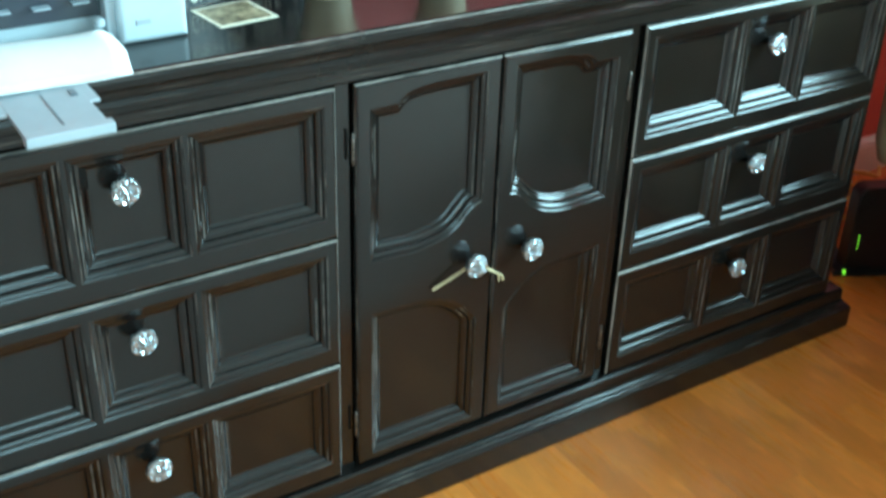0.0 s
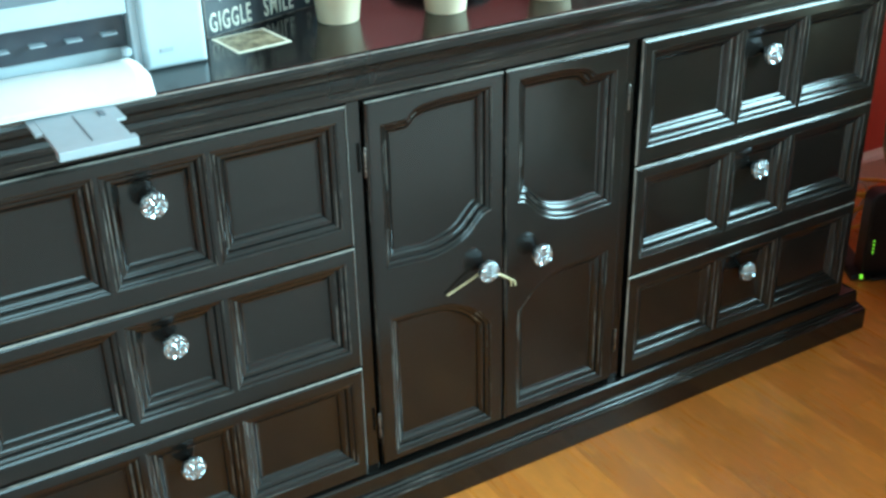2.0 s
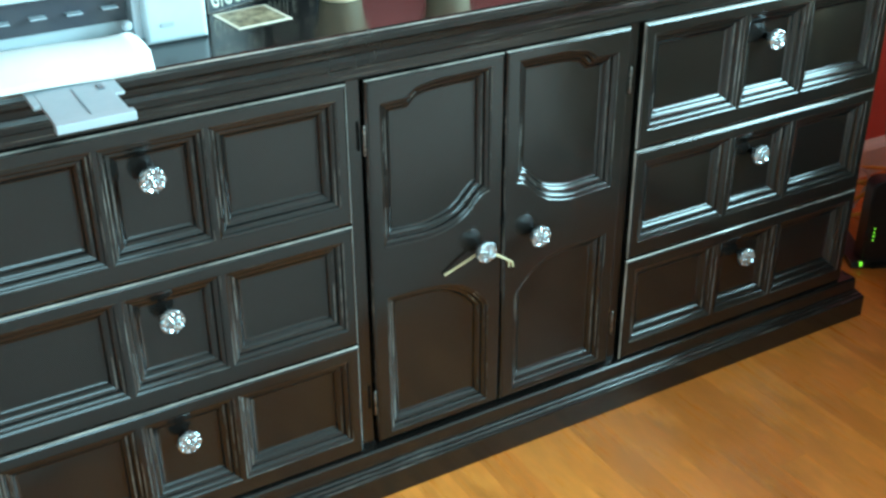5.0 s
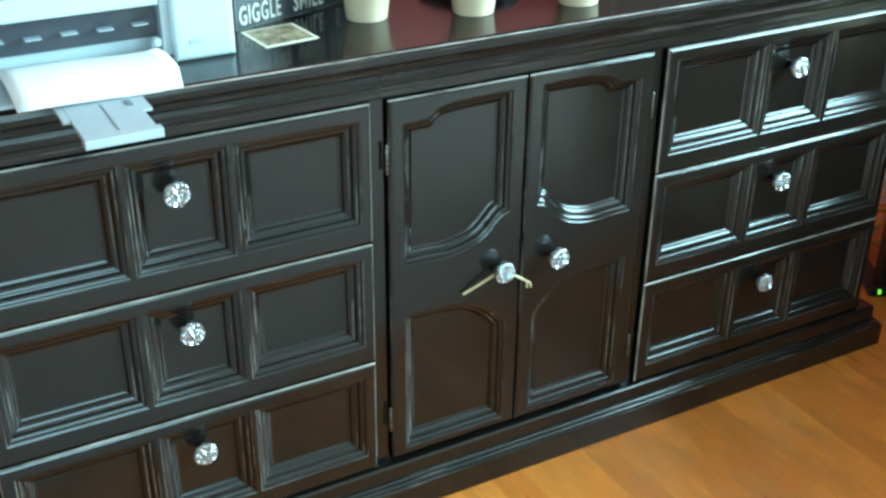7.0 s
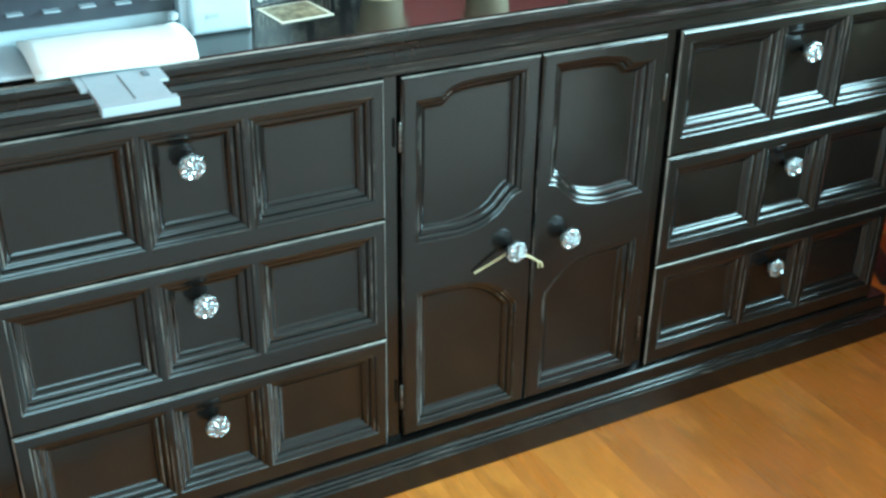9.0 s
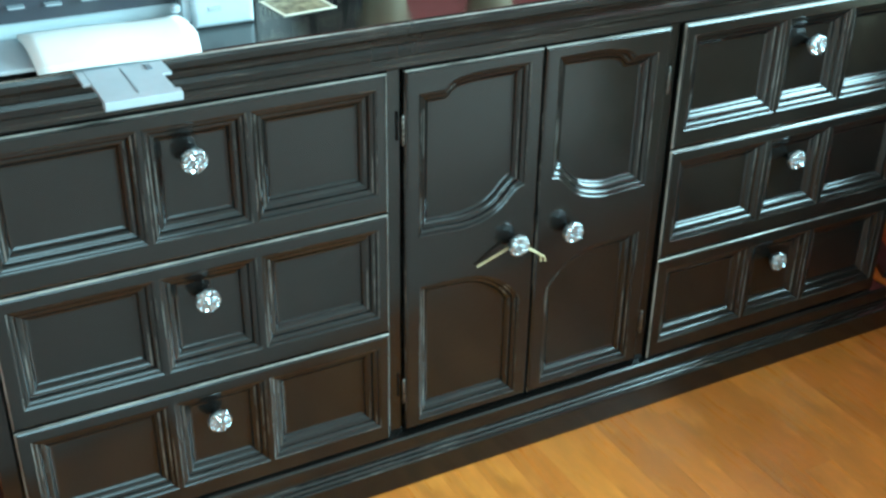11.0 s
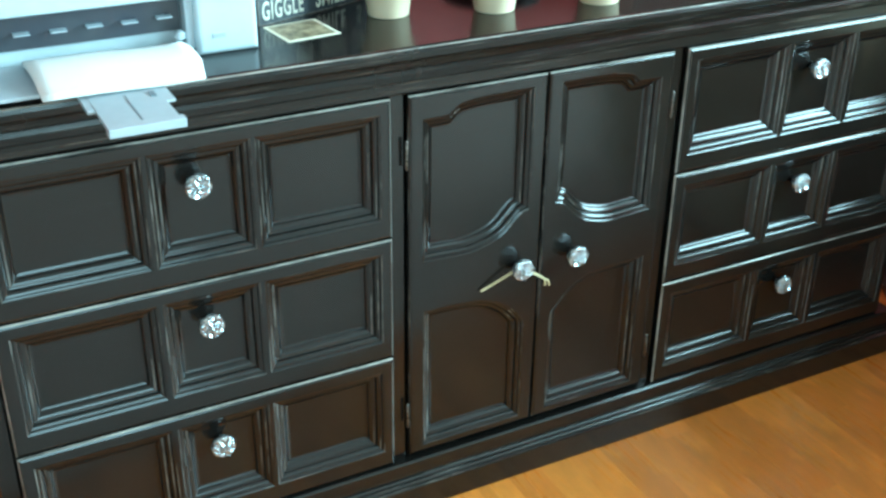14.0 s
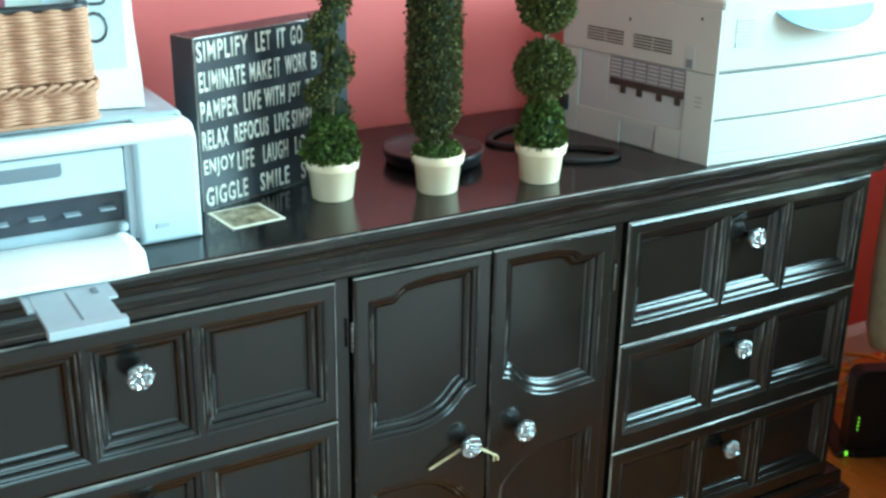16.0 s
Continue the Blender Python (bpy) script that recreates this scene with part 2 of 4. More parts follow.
def tube(bm, points, radius, n=6, taper=1.0):
    pts = [Vector(p) for p in points]
    loops = []
    for i, p in enumerate(pts):
        d = (pts[min(i + 1, len(pts) - 1)] - pts[max(i - 1, 0)]).normalized()
        side = d.cross(Vector((0, 0, 1)) if abs(d.z) < 0.9 else Vector((1, 0, 0))).normalized()
        up = side.cross(d)
        r = radius * (1 + (taper - 1) * i / max(1, len(pts) - 1))
        loops.append([p + r * (math.cos(2 * math.pi * k / n) * side + math.sin(2 * math.pi * k / n) * up) for k in range(n)])
    rings = skin(bm, loops)
    bm.faces.new(rings[0][::-1])
    bm.faces.new(rings[-1])
    return bm


def smooth_line(points, steps=8):
    """Catmull-Rom through the points."""
    pts = [Vector(p) for p in points]
    pts = [2 * pts[0] - pts[1]] + pts + [2 * pts[-1] - pts[-2]]
    out = []
    for a, b, c, d in zip(pts, pts[1:], pts[2:], pts[3:]):
        for k in range(steps):
            t = k / steps
            out.append(0.5 * (2 * b + (c - a) * t + (2 * a - 5 * b + 4 * c - d) * t * t + (3 * b - a - 3 * c + d) * t ** 3))
    return out + [pts[-2]]


def inset(outline, distance):
    """The outline (x, z), counter-clockwise, moved inwards."""
    n, out = len(outline), []
    for i in range(n):
        a, b, c = Vector(outline[i - 1]), Vector(outline[i]), Vector(outline[(i + 1) % n])
        d1, d2 = (b - a).normalized(), (c - b).normalized()
        n1, n2 = Vector((-d1.y, d1.x)), Vector((-d2.y, d2.x))
        m = (n1 + n2).normalized()
        out.append(b + m * distance / max(0.45, m.dot(n1)))
    return out


def rectangle(x0, x1, z0, z1):
    return [(x0, z0), (x1, z0), (x1, z1), (x0, z1)]


EDGE = [(0.0, 0.007), (0.0007, 0.0036), (0.0013, 0.0026), (0.0025, 0.0012), (0.005, 0.0)]
MOULD = [(0.0, 0.0), (0.0013, 0.0008), (0.0027, 0.0014), (0.0034, 0.0028), (0.0044, 0.0031), (0.0057, 0.0036), (0.0070, 0.0044), (0.0081, 0.0056), (0.0088, 0.0070), (0.0094, 0.0085), (0.0105, 0.0089), (0.0123, 0.0094), (0.0141, 0.0103), (0.0157, 0.0116), (0.0169, 0.0131), (0.0178, 0.0147), (0.0189, 0.0155), (0.0202, 0.0161), (0.0214, 0.0165)]


def fielded_front(outer, holes, thick=0.018, mould=MOULD):
    """A joinery front in the plane y = 0, facing -y: eased edges, moulded recesses.
    Slots: 0 paint, 1 worn edge across, 2 rubbed arris across, 3 worn edge upright, 4 rubbed arris upright."""
    bm = bmesh.new()

    def ring(line, y):
        return [(p[0], y, p[1]) for p in line]

    loops = [ring(outer, thick)] + [ring(inset(outer, i), d) for i, d in EDGE]
    rings = skin(bm, loops, [0, 0, 1, 1, 0])
    bm.faces.new(rings[0])
    rims = [rings[-1]]
    for hole in holes:
        loops = [ring(inset(hole, i), d) for i, d in mould]
        r = skin(bm, loops, [2 if k in (0, 4, 10) else 0 for k in range(len(mould) - 1)])
        cap = [bm.edges.get((r[-1][i], r[-1][(i + 1) % len(r[-1])])) for i in range(len(r[-1]))]
        bmesh.ops.triangle_fill(bm, use_beauty=True, use_dissolve=False, edges=cap, normal=(0, -1, 0))
        rims.append(r[0])
    for f in bm.faces:
        if f.material_index:
            d = max((e.verts[1].co - e.verts[0].co for e in f.edges), key=lambda v: v.length)
            if abs(d.z) > abs(d.x):
                f.material_index += 2
            elif f.material_index == 2 and f.calc_center_median().y > 0.002:
                f.material_index = 0
    edges = [bm.edges.get((r[i], r[(i + 1) % len(r)])) for r in rims for i in range(len(r))]
    bmesh.ops.triangle_fill(bm, use_beauty=True, use_dissolve=False, edges=edges, normal=(0, -1, 0))
    bmesh.ops.recalc_face_normals(bm, faces=bm.faces[:])
    return bm


# ---- the room ----
BACK, RIGHT, FRONT, LEFT, HIGH = 0.42, 2.40, -4.0, -2.9, 2.45


def wall(name, bm, mat, label):
    ob = part(name, bm, mat, None, label)
    return tagged(ob, label, "wall", kind="structure")


wall("wall_north", boxed(LEFT - 0.12, RIGHT + 0.12, BACK, BACK + 0.12, 0, HIGH), RED, "red painted wall behind the dresser")
bm = bmesh.new()
for x0, x1, z0, z1 in ((LEFT - 0.12, -1.00, 0, HIGH), (0.30, RIGHT + 0.12, 0, HIGH), (-1.00, 0.30, 0, 0.50), (-1.00, 0.30, 2.10, HIGH)):
    box(bm, x0, x1, FRONT - 0.12, FRONT, z0, z1)
wall("wall_south", bm, BEIGE_WALL, "pale painted wall with a wide window opening")
# unseen opening added round the south fill lamp
win = tagged(new("fill_window"), "wide white framed window, unseen, added for the fill lamp", "window", kind="structure")
bm = bmesh.new()
for x0, x1, z0, z1 in ((-1.00, -0.96, 0.50, 2.10), (0.26, 0.30, 0.50, 2.10), (-0.96, 0.26, 0.50, 0.54), (-0.96, 0.26, 2.06, 2.10)):
    box(bm, x0, x1, FRONT - 0.035, FRONT - 0.004, z0, z1, 0.004)
part("window_frame", bm, WHITE_TRIM, win)
wall("wall_west", boxed(LEFT - 0.12, LEFT, FRONT, BACK, 0, HIGH), BEIGE_WALL, "plain pale painted side wall")
bm = bmesh.new()
for y0, y1, z0, z1 in ((FRONT, -2.60, 0, HIGH), (-0.44, BACK, 0, HIGH), (-2.60, -0.44, 0, 0.98), (-2.60, -0.44, 2.38, HIGH)):
    box(bm, RIGHT, RIGHT + 0.12, y0, y1, z0, z1)
wall("wall_east", bm, RED, "red painted wall with a wide window opening")
win = tagged(new("window_1"), "white framed window that lets in daylight", "window", kind="structure")
bm = bmesh.new()
for y0, y1, z0, z1 in ((-2.60, -2.56, 0.98, 2.38), (-0.48, -0.44, 0.98, 2.38), (-2.56, -0.48, 0.98, 1.02), (-2.56, -0.48, 2.34, 2.38)):
    box(bm, RIGHT + 0.004, RIGHT + 0.035, y0, y1, z0, z1, 0.004)
part("window_frame", bm, WHITE_TRIM, win)
ceiling = tagged(part("ceiling", boxed(LEFT - 0.12, RIGHT + 0.12, FRONT - 0.12, BACK + 0.12, HIGH, HIGH + 0.1), CEILING), "plain pale ceiling", "ceiling", kind="structure")
bm = bmesh.new()
for x0, x1 in ((LEFT, RIGHT - 0.002),):
    skin(bm, [[(x, BACK - o, z) for o, z in ((0.0, 0.0), (0.014, 0.0), (0.014, 0.066), (0.010, 0.076), (0.006, 0.080), (0.0, 0.088))] for x in (x0, x1)])
tagged(part("baseboard", bm, WHITE_TRIM), "white painted wooden baseboard", "baseboard", kind="structure")


# ---- the dresser ----
dresser = thing("dresser", (0, 0, 0), "long black painted wooden dresser with worn edges", "dresser")
HALF, FACE = 0.776, 0.022


def rect_sweep(profile):
    """A moulding run round the front and both sides of the case."""
    bm = bmesh.new()
    loops = [[(-HALF - 0.5 * o, FACE - o, z), (HALF + 0.5 * o, FACE - o, z), (HALF + 0.5 * o, 0.405, z), (-HALF - 0.5 * o, 0.405, z)] for o, z in profile]
    return bm, loops


bm = bmesh.new()
box(bm, -HALF, HALF, FACE + 0.012, 0.40, 0.03, 0.672)
part("case", bm, PAINT_Z, dresser)
for x0, x1 in ((-HALF, -0.7535), (-0.2335, -0.2145), (0.2145, 0.2335), (0.7535, HALF)):
    part("stile", boxed(x0, x1, FACE if abs(x0) > 0.5 or abs(x1) > 0.5 else 0.0105, FACE + 0.0118, 0.05, 0.672, 0.001), PAINT_Z, dresser)
CROWN = [(0.0, 0.6580), (0.0165, 0.6582), (0.0180, 0.6606), (0.0180, 0.674), (0.0205, 0.6755), (0.0240, 0.678), (0.0255, 0.687), (0.0245, 0.693), (0.0280, 0.6945), (0.0325, 0.698), (0.0350, 0.706), (0.044, 0.710), (0.048, 0.7145), (0.049, 0.722), (0.0480, 0.7268), (0.0468, 0.7284), (0.0435, 0.730)]
bm, loops = rect_sweep(CROWN)
rings = skin(bm, loops, [1 if k == len(loops) - 3 else 0 for k in range(len(loops) - 1)])
bm.faces.new(rings[-1]).material_index = 2
part("top", bm, [BRUSHED, WORN_X, PAINT_X], dresser, "black top with a worn stepped moulding")
PLINTH = [(0.044, 0.0), (0.045, 0.002), (0.045, 0.0395), (0.0445, 0.0418), (0.0433, 0.0435), (0.0415, 0.0443), (0.0400, 0.0446), (0.0394, 0.0462), (0.0380, 0.0477), (0.0360, 0.0486), (0.0340, 0.0489), (0.0333, 0.0505), (0.0318, 0.0520), (0.0297, 0.0528), (0.0280, 0.0531), (0.0272, 0.0570), (0.0268, 0.0680), (0.0260, 0.0735), (0.0235, 0.0765), (0.0, 0.0780)]
bm, loops = rect_sweep(PLINTH)
skin(bm, loops, [1 if k in (3, 4, 8, 12) else 0 for k in range(len(loops) - 1)])
part("plinth", bm, [PAINT_X, RUBBED_X], dresser, "moulded black base on the floor")


def knob(parent, x, y, z, data={}):
    """A round pressed-glass knob on a short stem, standing out towards -y."""
    if not data:
        bm = bmesh.new()
        turned(bm, [(0.0056, 0.0), (0.0054, 0.004), (0.0056, 0.0075), (0.0080, 0.0095)], 16, axis="-y")
        data["stem"] = mesh_of("stem", bm, PAINT_Z, True)
        bm = bmesh.new()
        n, rings = 32, [(0.0085, 0.0085), (0.0115, 0.0105), (0.0152, 0.0155), (0.0168, 0.0195), (0.0166, 0.0225), (0.0158, 0.0245), (0.0140, 0.0256), (0.0105, 0.0250), (0.0070, 0.0256), (0.0030, 0.0262)]
        loops = []
        for k, (r, h) in enumerate(rings):
            ring = []
            for i in range(n):
                a = 2 * math.pi * i / n
                scroll = 1 + (0.02 if 1 <= k <= 3 else 0.0) * math.cos(8 * a)
                lift = 0.0011 * math.sin(5 * a + 1.9 * k) if k >= 6 else 0.0
                ring.append((r * scroll * math.cos(a), -(h + lift), r * scroll * math.sin(a)))
            loops.append(ring)
        got = skin(bm, loops)
        bm.faces.new(got[0][::-1])
        bm.faces.new(got[-1])
        bmesh.ops.recalc_face_normals(bm, faces=bm.faces[:])
        data["head"] = mesh_of("knob", bm, GLASS)
    head = new("knob", data["head"])
    head.parent, head.location = parent, (x, y, z)
    tagged(head, "round pressed glass knob")
    stem = new("stem", data["stem"])
    stem.parent = head
    return head


FRONT_X, FRONT_Z = [PAINT_X, WORN_X, RUBBED_X, WORN_Z, RUBBED_Z], [PAINT_Z, WORN_X, RUBBED_X, RUBBED_Z, RUBBED_Z]
DRAWER_MOULD = [(1.2 * i, 1.06 * d) for i, d in MOULD]


def drawer(x0, x1, z0, z1):
    mid, lo, hi = (x0 + x1) / 2, z0 + 0.028, z1 - 0.019
    a, b, crest = mid + 0.006 - 0.0635, mid + 0.006 + 0.0635, 0.006
    holes = [rectangle(x0 + 0.018, a - crest, lo, hi), rectangle(a, b, lo, hi), rectangle(b + crest, x1 - 0.016, lo, hi)]
    ob = part("drawer", fielded_front(rectangle(x0, x1, z0, z1), holes, 0.020, DRAWER_MOULD), FRONT_X, dresser, "black drawer front with three recessed panels")
    knob(ob, mid, 0.016, (z0 + z1) / 2 + 0.032)


for x0, x1 in ((-0.752, -0.236), (0.236, 0.752)):
    for z0, z1 in ((0.0790, 0.2675), (0.2695, 0.4575), (0.4595, 0.6570)):
        drawer(x0, x1, z0, z1)


def curve2(points, steps=7):
    return [(p.x, p.y) for p in smooth_line([(x, z, 0) for x, z in points], steps)]


def door(side):
    """side -1: left leaf, 1: right leaf, its mirror image."""
    upper = [(-0.192, 0.411)] + curve2([(-0.155, 0.4095), (-0.125, 0.408), (-0.100, 0.411), (-0.076, 0.4185), (-0.058, 0.430), (-0.045, 0.4435), (-0.034, 0.4535), (-0.022, 0.457)])
    upper += [(-0.022, 0.640)] + curve2([(-0.050, 0.6405), (-0.095, 0.640), (-0.120, 0.638), (-0.137, 0.6345), (-0.147, 0.6285), (-0.153, 0.6225)], 5) + [(-0.192, 0.622)]
    lower = [(-0.190, 0.0985), (-0.023, 0.0985), (-0.023, 0.270)] + curve2([(-0.026, 0.277), (-0.045, 0.299), (-0.066, 0.315), (-0.090, 0.3255), (-0.120, 0.330), (-0.150, 0.3315)]) + [(-0.190, 0.332)]
    outer = rectangle(-0.2125, -0.0007, 0.0855, 0.6565)
    if side > 0:
        upper, lower, outer = ([(-x, z) for x, z in line][::-1] for line in (upper, lower, outer))
    ob = part("door", fielded_front(outer, [upper, lower], 0.020), FRONT_Z, dresser, "black cabinet door with scalloped recessed panels")
    knob(ob, side * 0.0465 + 0.005, 0.0, 0.3735)
    for z in (0.160, 0.575):
        bm = turned(bmesh.new(), [(0.0012, -0.021), (0.0022, -0.019), (0.0022, 0.019), (0.0012, 0.021)], 10, (side * 0.2150, 0.001, z))
        part("hinge", bm, METAL, ob, "small worn metal hinge", True)


door(-1)
door(1)
string = tagged(part("raffia_tie", tube(bmesh.new(), smooth_line([(-0.100, -0.004, 0.3445), (-0.078, -0.008, 0.3555), (-0.058, -0.0105, 0.3650), (-0.042, -0.0115, 0.373)], 4), 0.0018, 6, 1.1), TWINE), "strip of pale raffia tied round a knob", "string")
bm = tube(bmesh.new(), smooth_line([(-0.042, -0.0115, 0.373), (-0.024, -0.0115, 0.3620), (-0.004, -0.009, 0.3480), (0.009, -0.006, 0.3370)], 4), 0.0021, 6, 0.9)
tube(bm, smooth_line([(0.007, -0.006, 0.339), (0.014, -0.004, 0.334), (0.017, -0.003, 0.325)], 3), 0.0016)
tube(bm, smooth_line([(0.007, -0.006, 0.339), (0.009, -0.004, 0.331), (0.010, -0.003, 0.326)], 3), 0.0015)
tube(bm, [(-0.0415 + 0.0075 * math.cos(a), -0.0105, 0.3735 + 0.0075 * math.sin(a)) for a in [k * math.pi / 8 for k in range(17)]], 0.0016)
part("knotted_end", bm, TWINE, string)

TOP = 0.730


# ---- the inkjet printer ----
printer = thing("inkjet_printer", (-0.595, 0.05, TOP), "white and grey inkjet printer with paper in its tray", "printer")


def rounded(x0, x1, z0, z1, r, corners=(0, 0, 1, 1), n=6):
    """A rectangle (x, z), counter-clockwise from below left, with some corners rounded."""
    out = []
    for (cx, cz, a0), on in zip(((x0 + r, z0 + r, 180), (x1 - r, z0 + r, 270), (x1 - r, z1 - r, 0), (x0 + r, z1 - r, 90)), corners):
        if on:
            out += [(cx + r * math.cos(radians(a0 + 90 * k / n)), cz + r * math.sin(radians(a0 + 90 * k / n))) for k in range(n + 1)]
        else:
            s = {180: (x0, z0), 270: (x1, z0), 0: (x1, z1), 90: (x0, z1)}[a0]
            out.append(s)
    return out


def slab(outline, y0, y1, ease=0.003):
    """An outline (x, z) drawn out along y, with eased front and back edges."""
    bm = bmesh.new()
    loops = [[(p[0], y, p[1]) for p in inset(outline, i)] for i, y in ((ease, y0), (ease * 0.62, y0 + ease * 0.08), (ease * 0.3, y0 + ease * 0.3), (ease * 0.08, y0 + ease * 0.62), (0, y0 + ease), (0, y1 - ease), (ease, y1))]
    rings = skin(bm, loops)
    bm.faces.new(rings[0])
    bm.faces.new(rings[-1][::-1])
    bmesh.ops.recalc_face_normals(bm, faces=bm.faces[:])
    return bm


HW = 0.207
part("body", slab(rounded(-HW + 0.004, HW - 0.004, 0.006, 0.148, 0.03), 0.030, 0.30), INK_BLUE, printer)
part("end_cheek", slab(rounded(0.131, HW, 0.0, 0.1545, 0.034, (0, 0, 1, 0)), 0.0, 0.034, 0.007), INK_BLUE, printer)
part("end_cheek", slab(rounded(-HW, -0.131, 0.0, 0.1545, 0.034, (0, 0, 0, 1)), 0.0, 0.034, 0.007), INK_BLUE, printer)
part("front_rail", slab(rounded(-HW + 0.003, HW - 0.003, 0.1240, 0.1500, 0.0170), -0.003, 0.032, 0.0085), INK_WHITE, printer)
part("lid", slab(rounded(-HW + 0.016, HW - 0.016, 0.1515, 0.1590, 0.007, (0, 0, 1, 1)), 0.0040, 0.297, 0.005), INK_GREY, printer, "grey scanner lid")
door_ob = part("access_door", slab(rounded(-0.129, 0.120, 0.070, 0.1215, 0.004), 0.006, 0.03), INK_BLUE, printer)
# flat plate for the finger hold; the shade inside it is put into the colour
part("handle_recess", slab(rounded(-0.07, 0.050, 0.097, 0.113, 0.006, (1, 1, 0, 0)), 0.0045, 0.012, 0.001), INK_SHADE, door_ob, "finger recess with its shade painted in darker grey")
part("side_pillar", slab(rounded(0.121, 0.132, 0.008, 0.123, 0.002), 0.008, 0.03, 0.002), INK_GREY, printer)
part("output_slot", boxed(-0.129, 0.120, 0.026, 0.0305, 0.028, 0.069), INK_DARK, printer, "dark paper slot")
for k in range(6):
    part("roller", boxed(-0.110 + 0.04 * k, -0.092 + 0.04 * k, 0.012, 0.026, 0.046 + 0.001 * (k % 2), 0.0475 + 0.001 * (k % 2), 0.0005), INK_GREY, printer)
part("badge", boxed(0.150, 0.166, -0.0009, 0.002, 0.020, 0.026, 0.0004), INK_GREY, printer)
part("paper_guide", turned(bmesh.new(), [(0.005, 0.024), (0.006, 0.026), (0.006, 0.031), (0.003, 0.033)], 12, (0.112, 0.003, 0)), INK_GREY, printer)
tray = part("tray", boxed(-0.120, 0.112, -0.085, 0.02, 0.008, 0.0125, 0.001), INK_GREY, printer, "pale grey paper tray")
part("extension_guide", boxed(-0.030, 0.062, -0.150, -0.080, 0.006, 0.0095, 0.001), INK_GREY, tray)
part("tray_extension", boxed(-0.022, 0.052, -0.2175, -0.085, 0.006, 0.0099, 0.001), INK_GREY, tray, "pulled-out pale grey tray extension")
part("paper_stop", boxed(-0.024, 0.054, -0.2200, -0.207, 0.004, 0.0135, 0.0012), INK_GREY, tray)
part("extension_rib", boxed(0.0145, 0.0160, -0.195, -0.12, 0.0085, 0.0105), INK_SHADE, tray)
part("extension_catch", boxed(0.040, 0.046, -0.135, -0.120, 0.0085, 0.0112), INK_SHADE, tray)
paper = thing("paper_stack", (-0.595, 0.05, TOP), "few sheets of white paper lying in the printer tray", "paper")
for k in range(3):
    sheets = bmesh.new()
    loops = []
    for i in range(15):
        y = 0.010 - 0.122 * i / 14
        lift = 0.0140 + 0.0018 * k + 0.007 * math.sin(math.pi * min(1, i / 13)) - 0.0015 * (i / 14) ** 3
        right = 0.116 - 0.001 * k - max(0.0, (i - 9) / 5.0) * 0.009
        row = [(-0.066 + (right + 0.066) * j / 12, y + 0.0015 * k + 0.001 * math.cos(j), lift + 0.0012 * math.sin(0.5 * j)) for j in range(13)]
        loops.append([(x, yy, z + 0.0006) for x, yy, z in row] + [(x, yy, z) for x, yy, z in row[::-1]])
    rings = skin(sheets, loops)
    sheets.faces.new(rings[0][::-1])
    sheets.faces.new(rings[-1])
    bmesh.ops.recalc_face_normals(sheets, faces=sheets.faces[:])
    part("sheet", sheets, PAPER, paper, "", True)


# ---- the wicker basket and the white bag on the printer ----
LID = TOP + 0.159
basket = thing("wicker_basket", (-0.654, 0.135, LID), "woven tan wicker basket standing on the printer", "basket")


def basket_line(grow, z, n, weave=0.0, phase=0.0):
    """A ring round the basket's rounded oblong plan."""
    hx, hy, r = 0.155 + grow, 0.092 + grow, 0.018
    per = []
    for cx, cy, a0 in ((hx - r, -hy + r, -90), (hx - r, hy - r, 0), (-hx + r, hy - r, 90), (-hx + r, -hy + r, 180)):
        for k in range(5):
            a = radians(a0 + 90 * k / 4)
            per.append(Vector((cx + r * math.cos(a), cy + r * math.sin(a), z)))
    total = sum((per[i - 1] - per[i]).length for i in range(len(per)))
    out, i, need = [], 0, total / n
    pos = 0.0
    for k in range(n):
        target = k * need
        while True:
            a, b = per[i % len(per)], per[(i + 1) % len(per)]
            seg = (b - a).length
            if pos + seg >= target or i > 2 * len(per):
                break
            pos += seg
            i += 1
        f = (target - pos) / max(1e-6, seg)
        p, d = a.lerp(b, f), (b - a).normalized()
        out.append(p + Vector((d.y, -d.x, 0)) * weave * math.sin(2 * math.pi * (k / n) * 32 + phase))
    return out


def hoop(bm, line, radius, n=6, flat=1.0):
    m = len(line)
    loops = []
    for i, p in enumerate(line):
        d = (line[(i + 1) % m] - line[i - 1]).normalized()
        side = Vector((d.y, -d.x, 0)).normalized()
        loops.append([p + side * (radius * math.cos(2 * math.pi * k / n)) + Vector((0, 0, radius * flat * math.sin(2 * math.pi * k / n))) for k in range(n)])
    rings = [[bm.verts.new(q) for q in ring] for ring in loops]
    for i in range(m):
        a, b = rings[i], rings[(i + 1) % m]
        for k in range(n):
            bm.faces.new((a[k], a[(k + 1) % n], b[(k + 1) % n], b[k]))


bm = bmesh.new()
rows = 29
for k in range(rows):
    z = 0.008 + 0.116 * k / (rows - 1)
    if 0.034 < z < 0.046:
        continue
    hoop(bm, basket_line(0.001 - 0.014 * z, z, 256, 0.0020, 0.35 * math.sin(1.7 * k)), 0.0024, 5, 0.95)
part("weave", bm, WICKER, basket, "tan woven strands", True)
bm = bmesh.new()
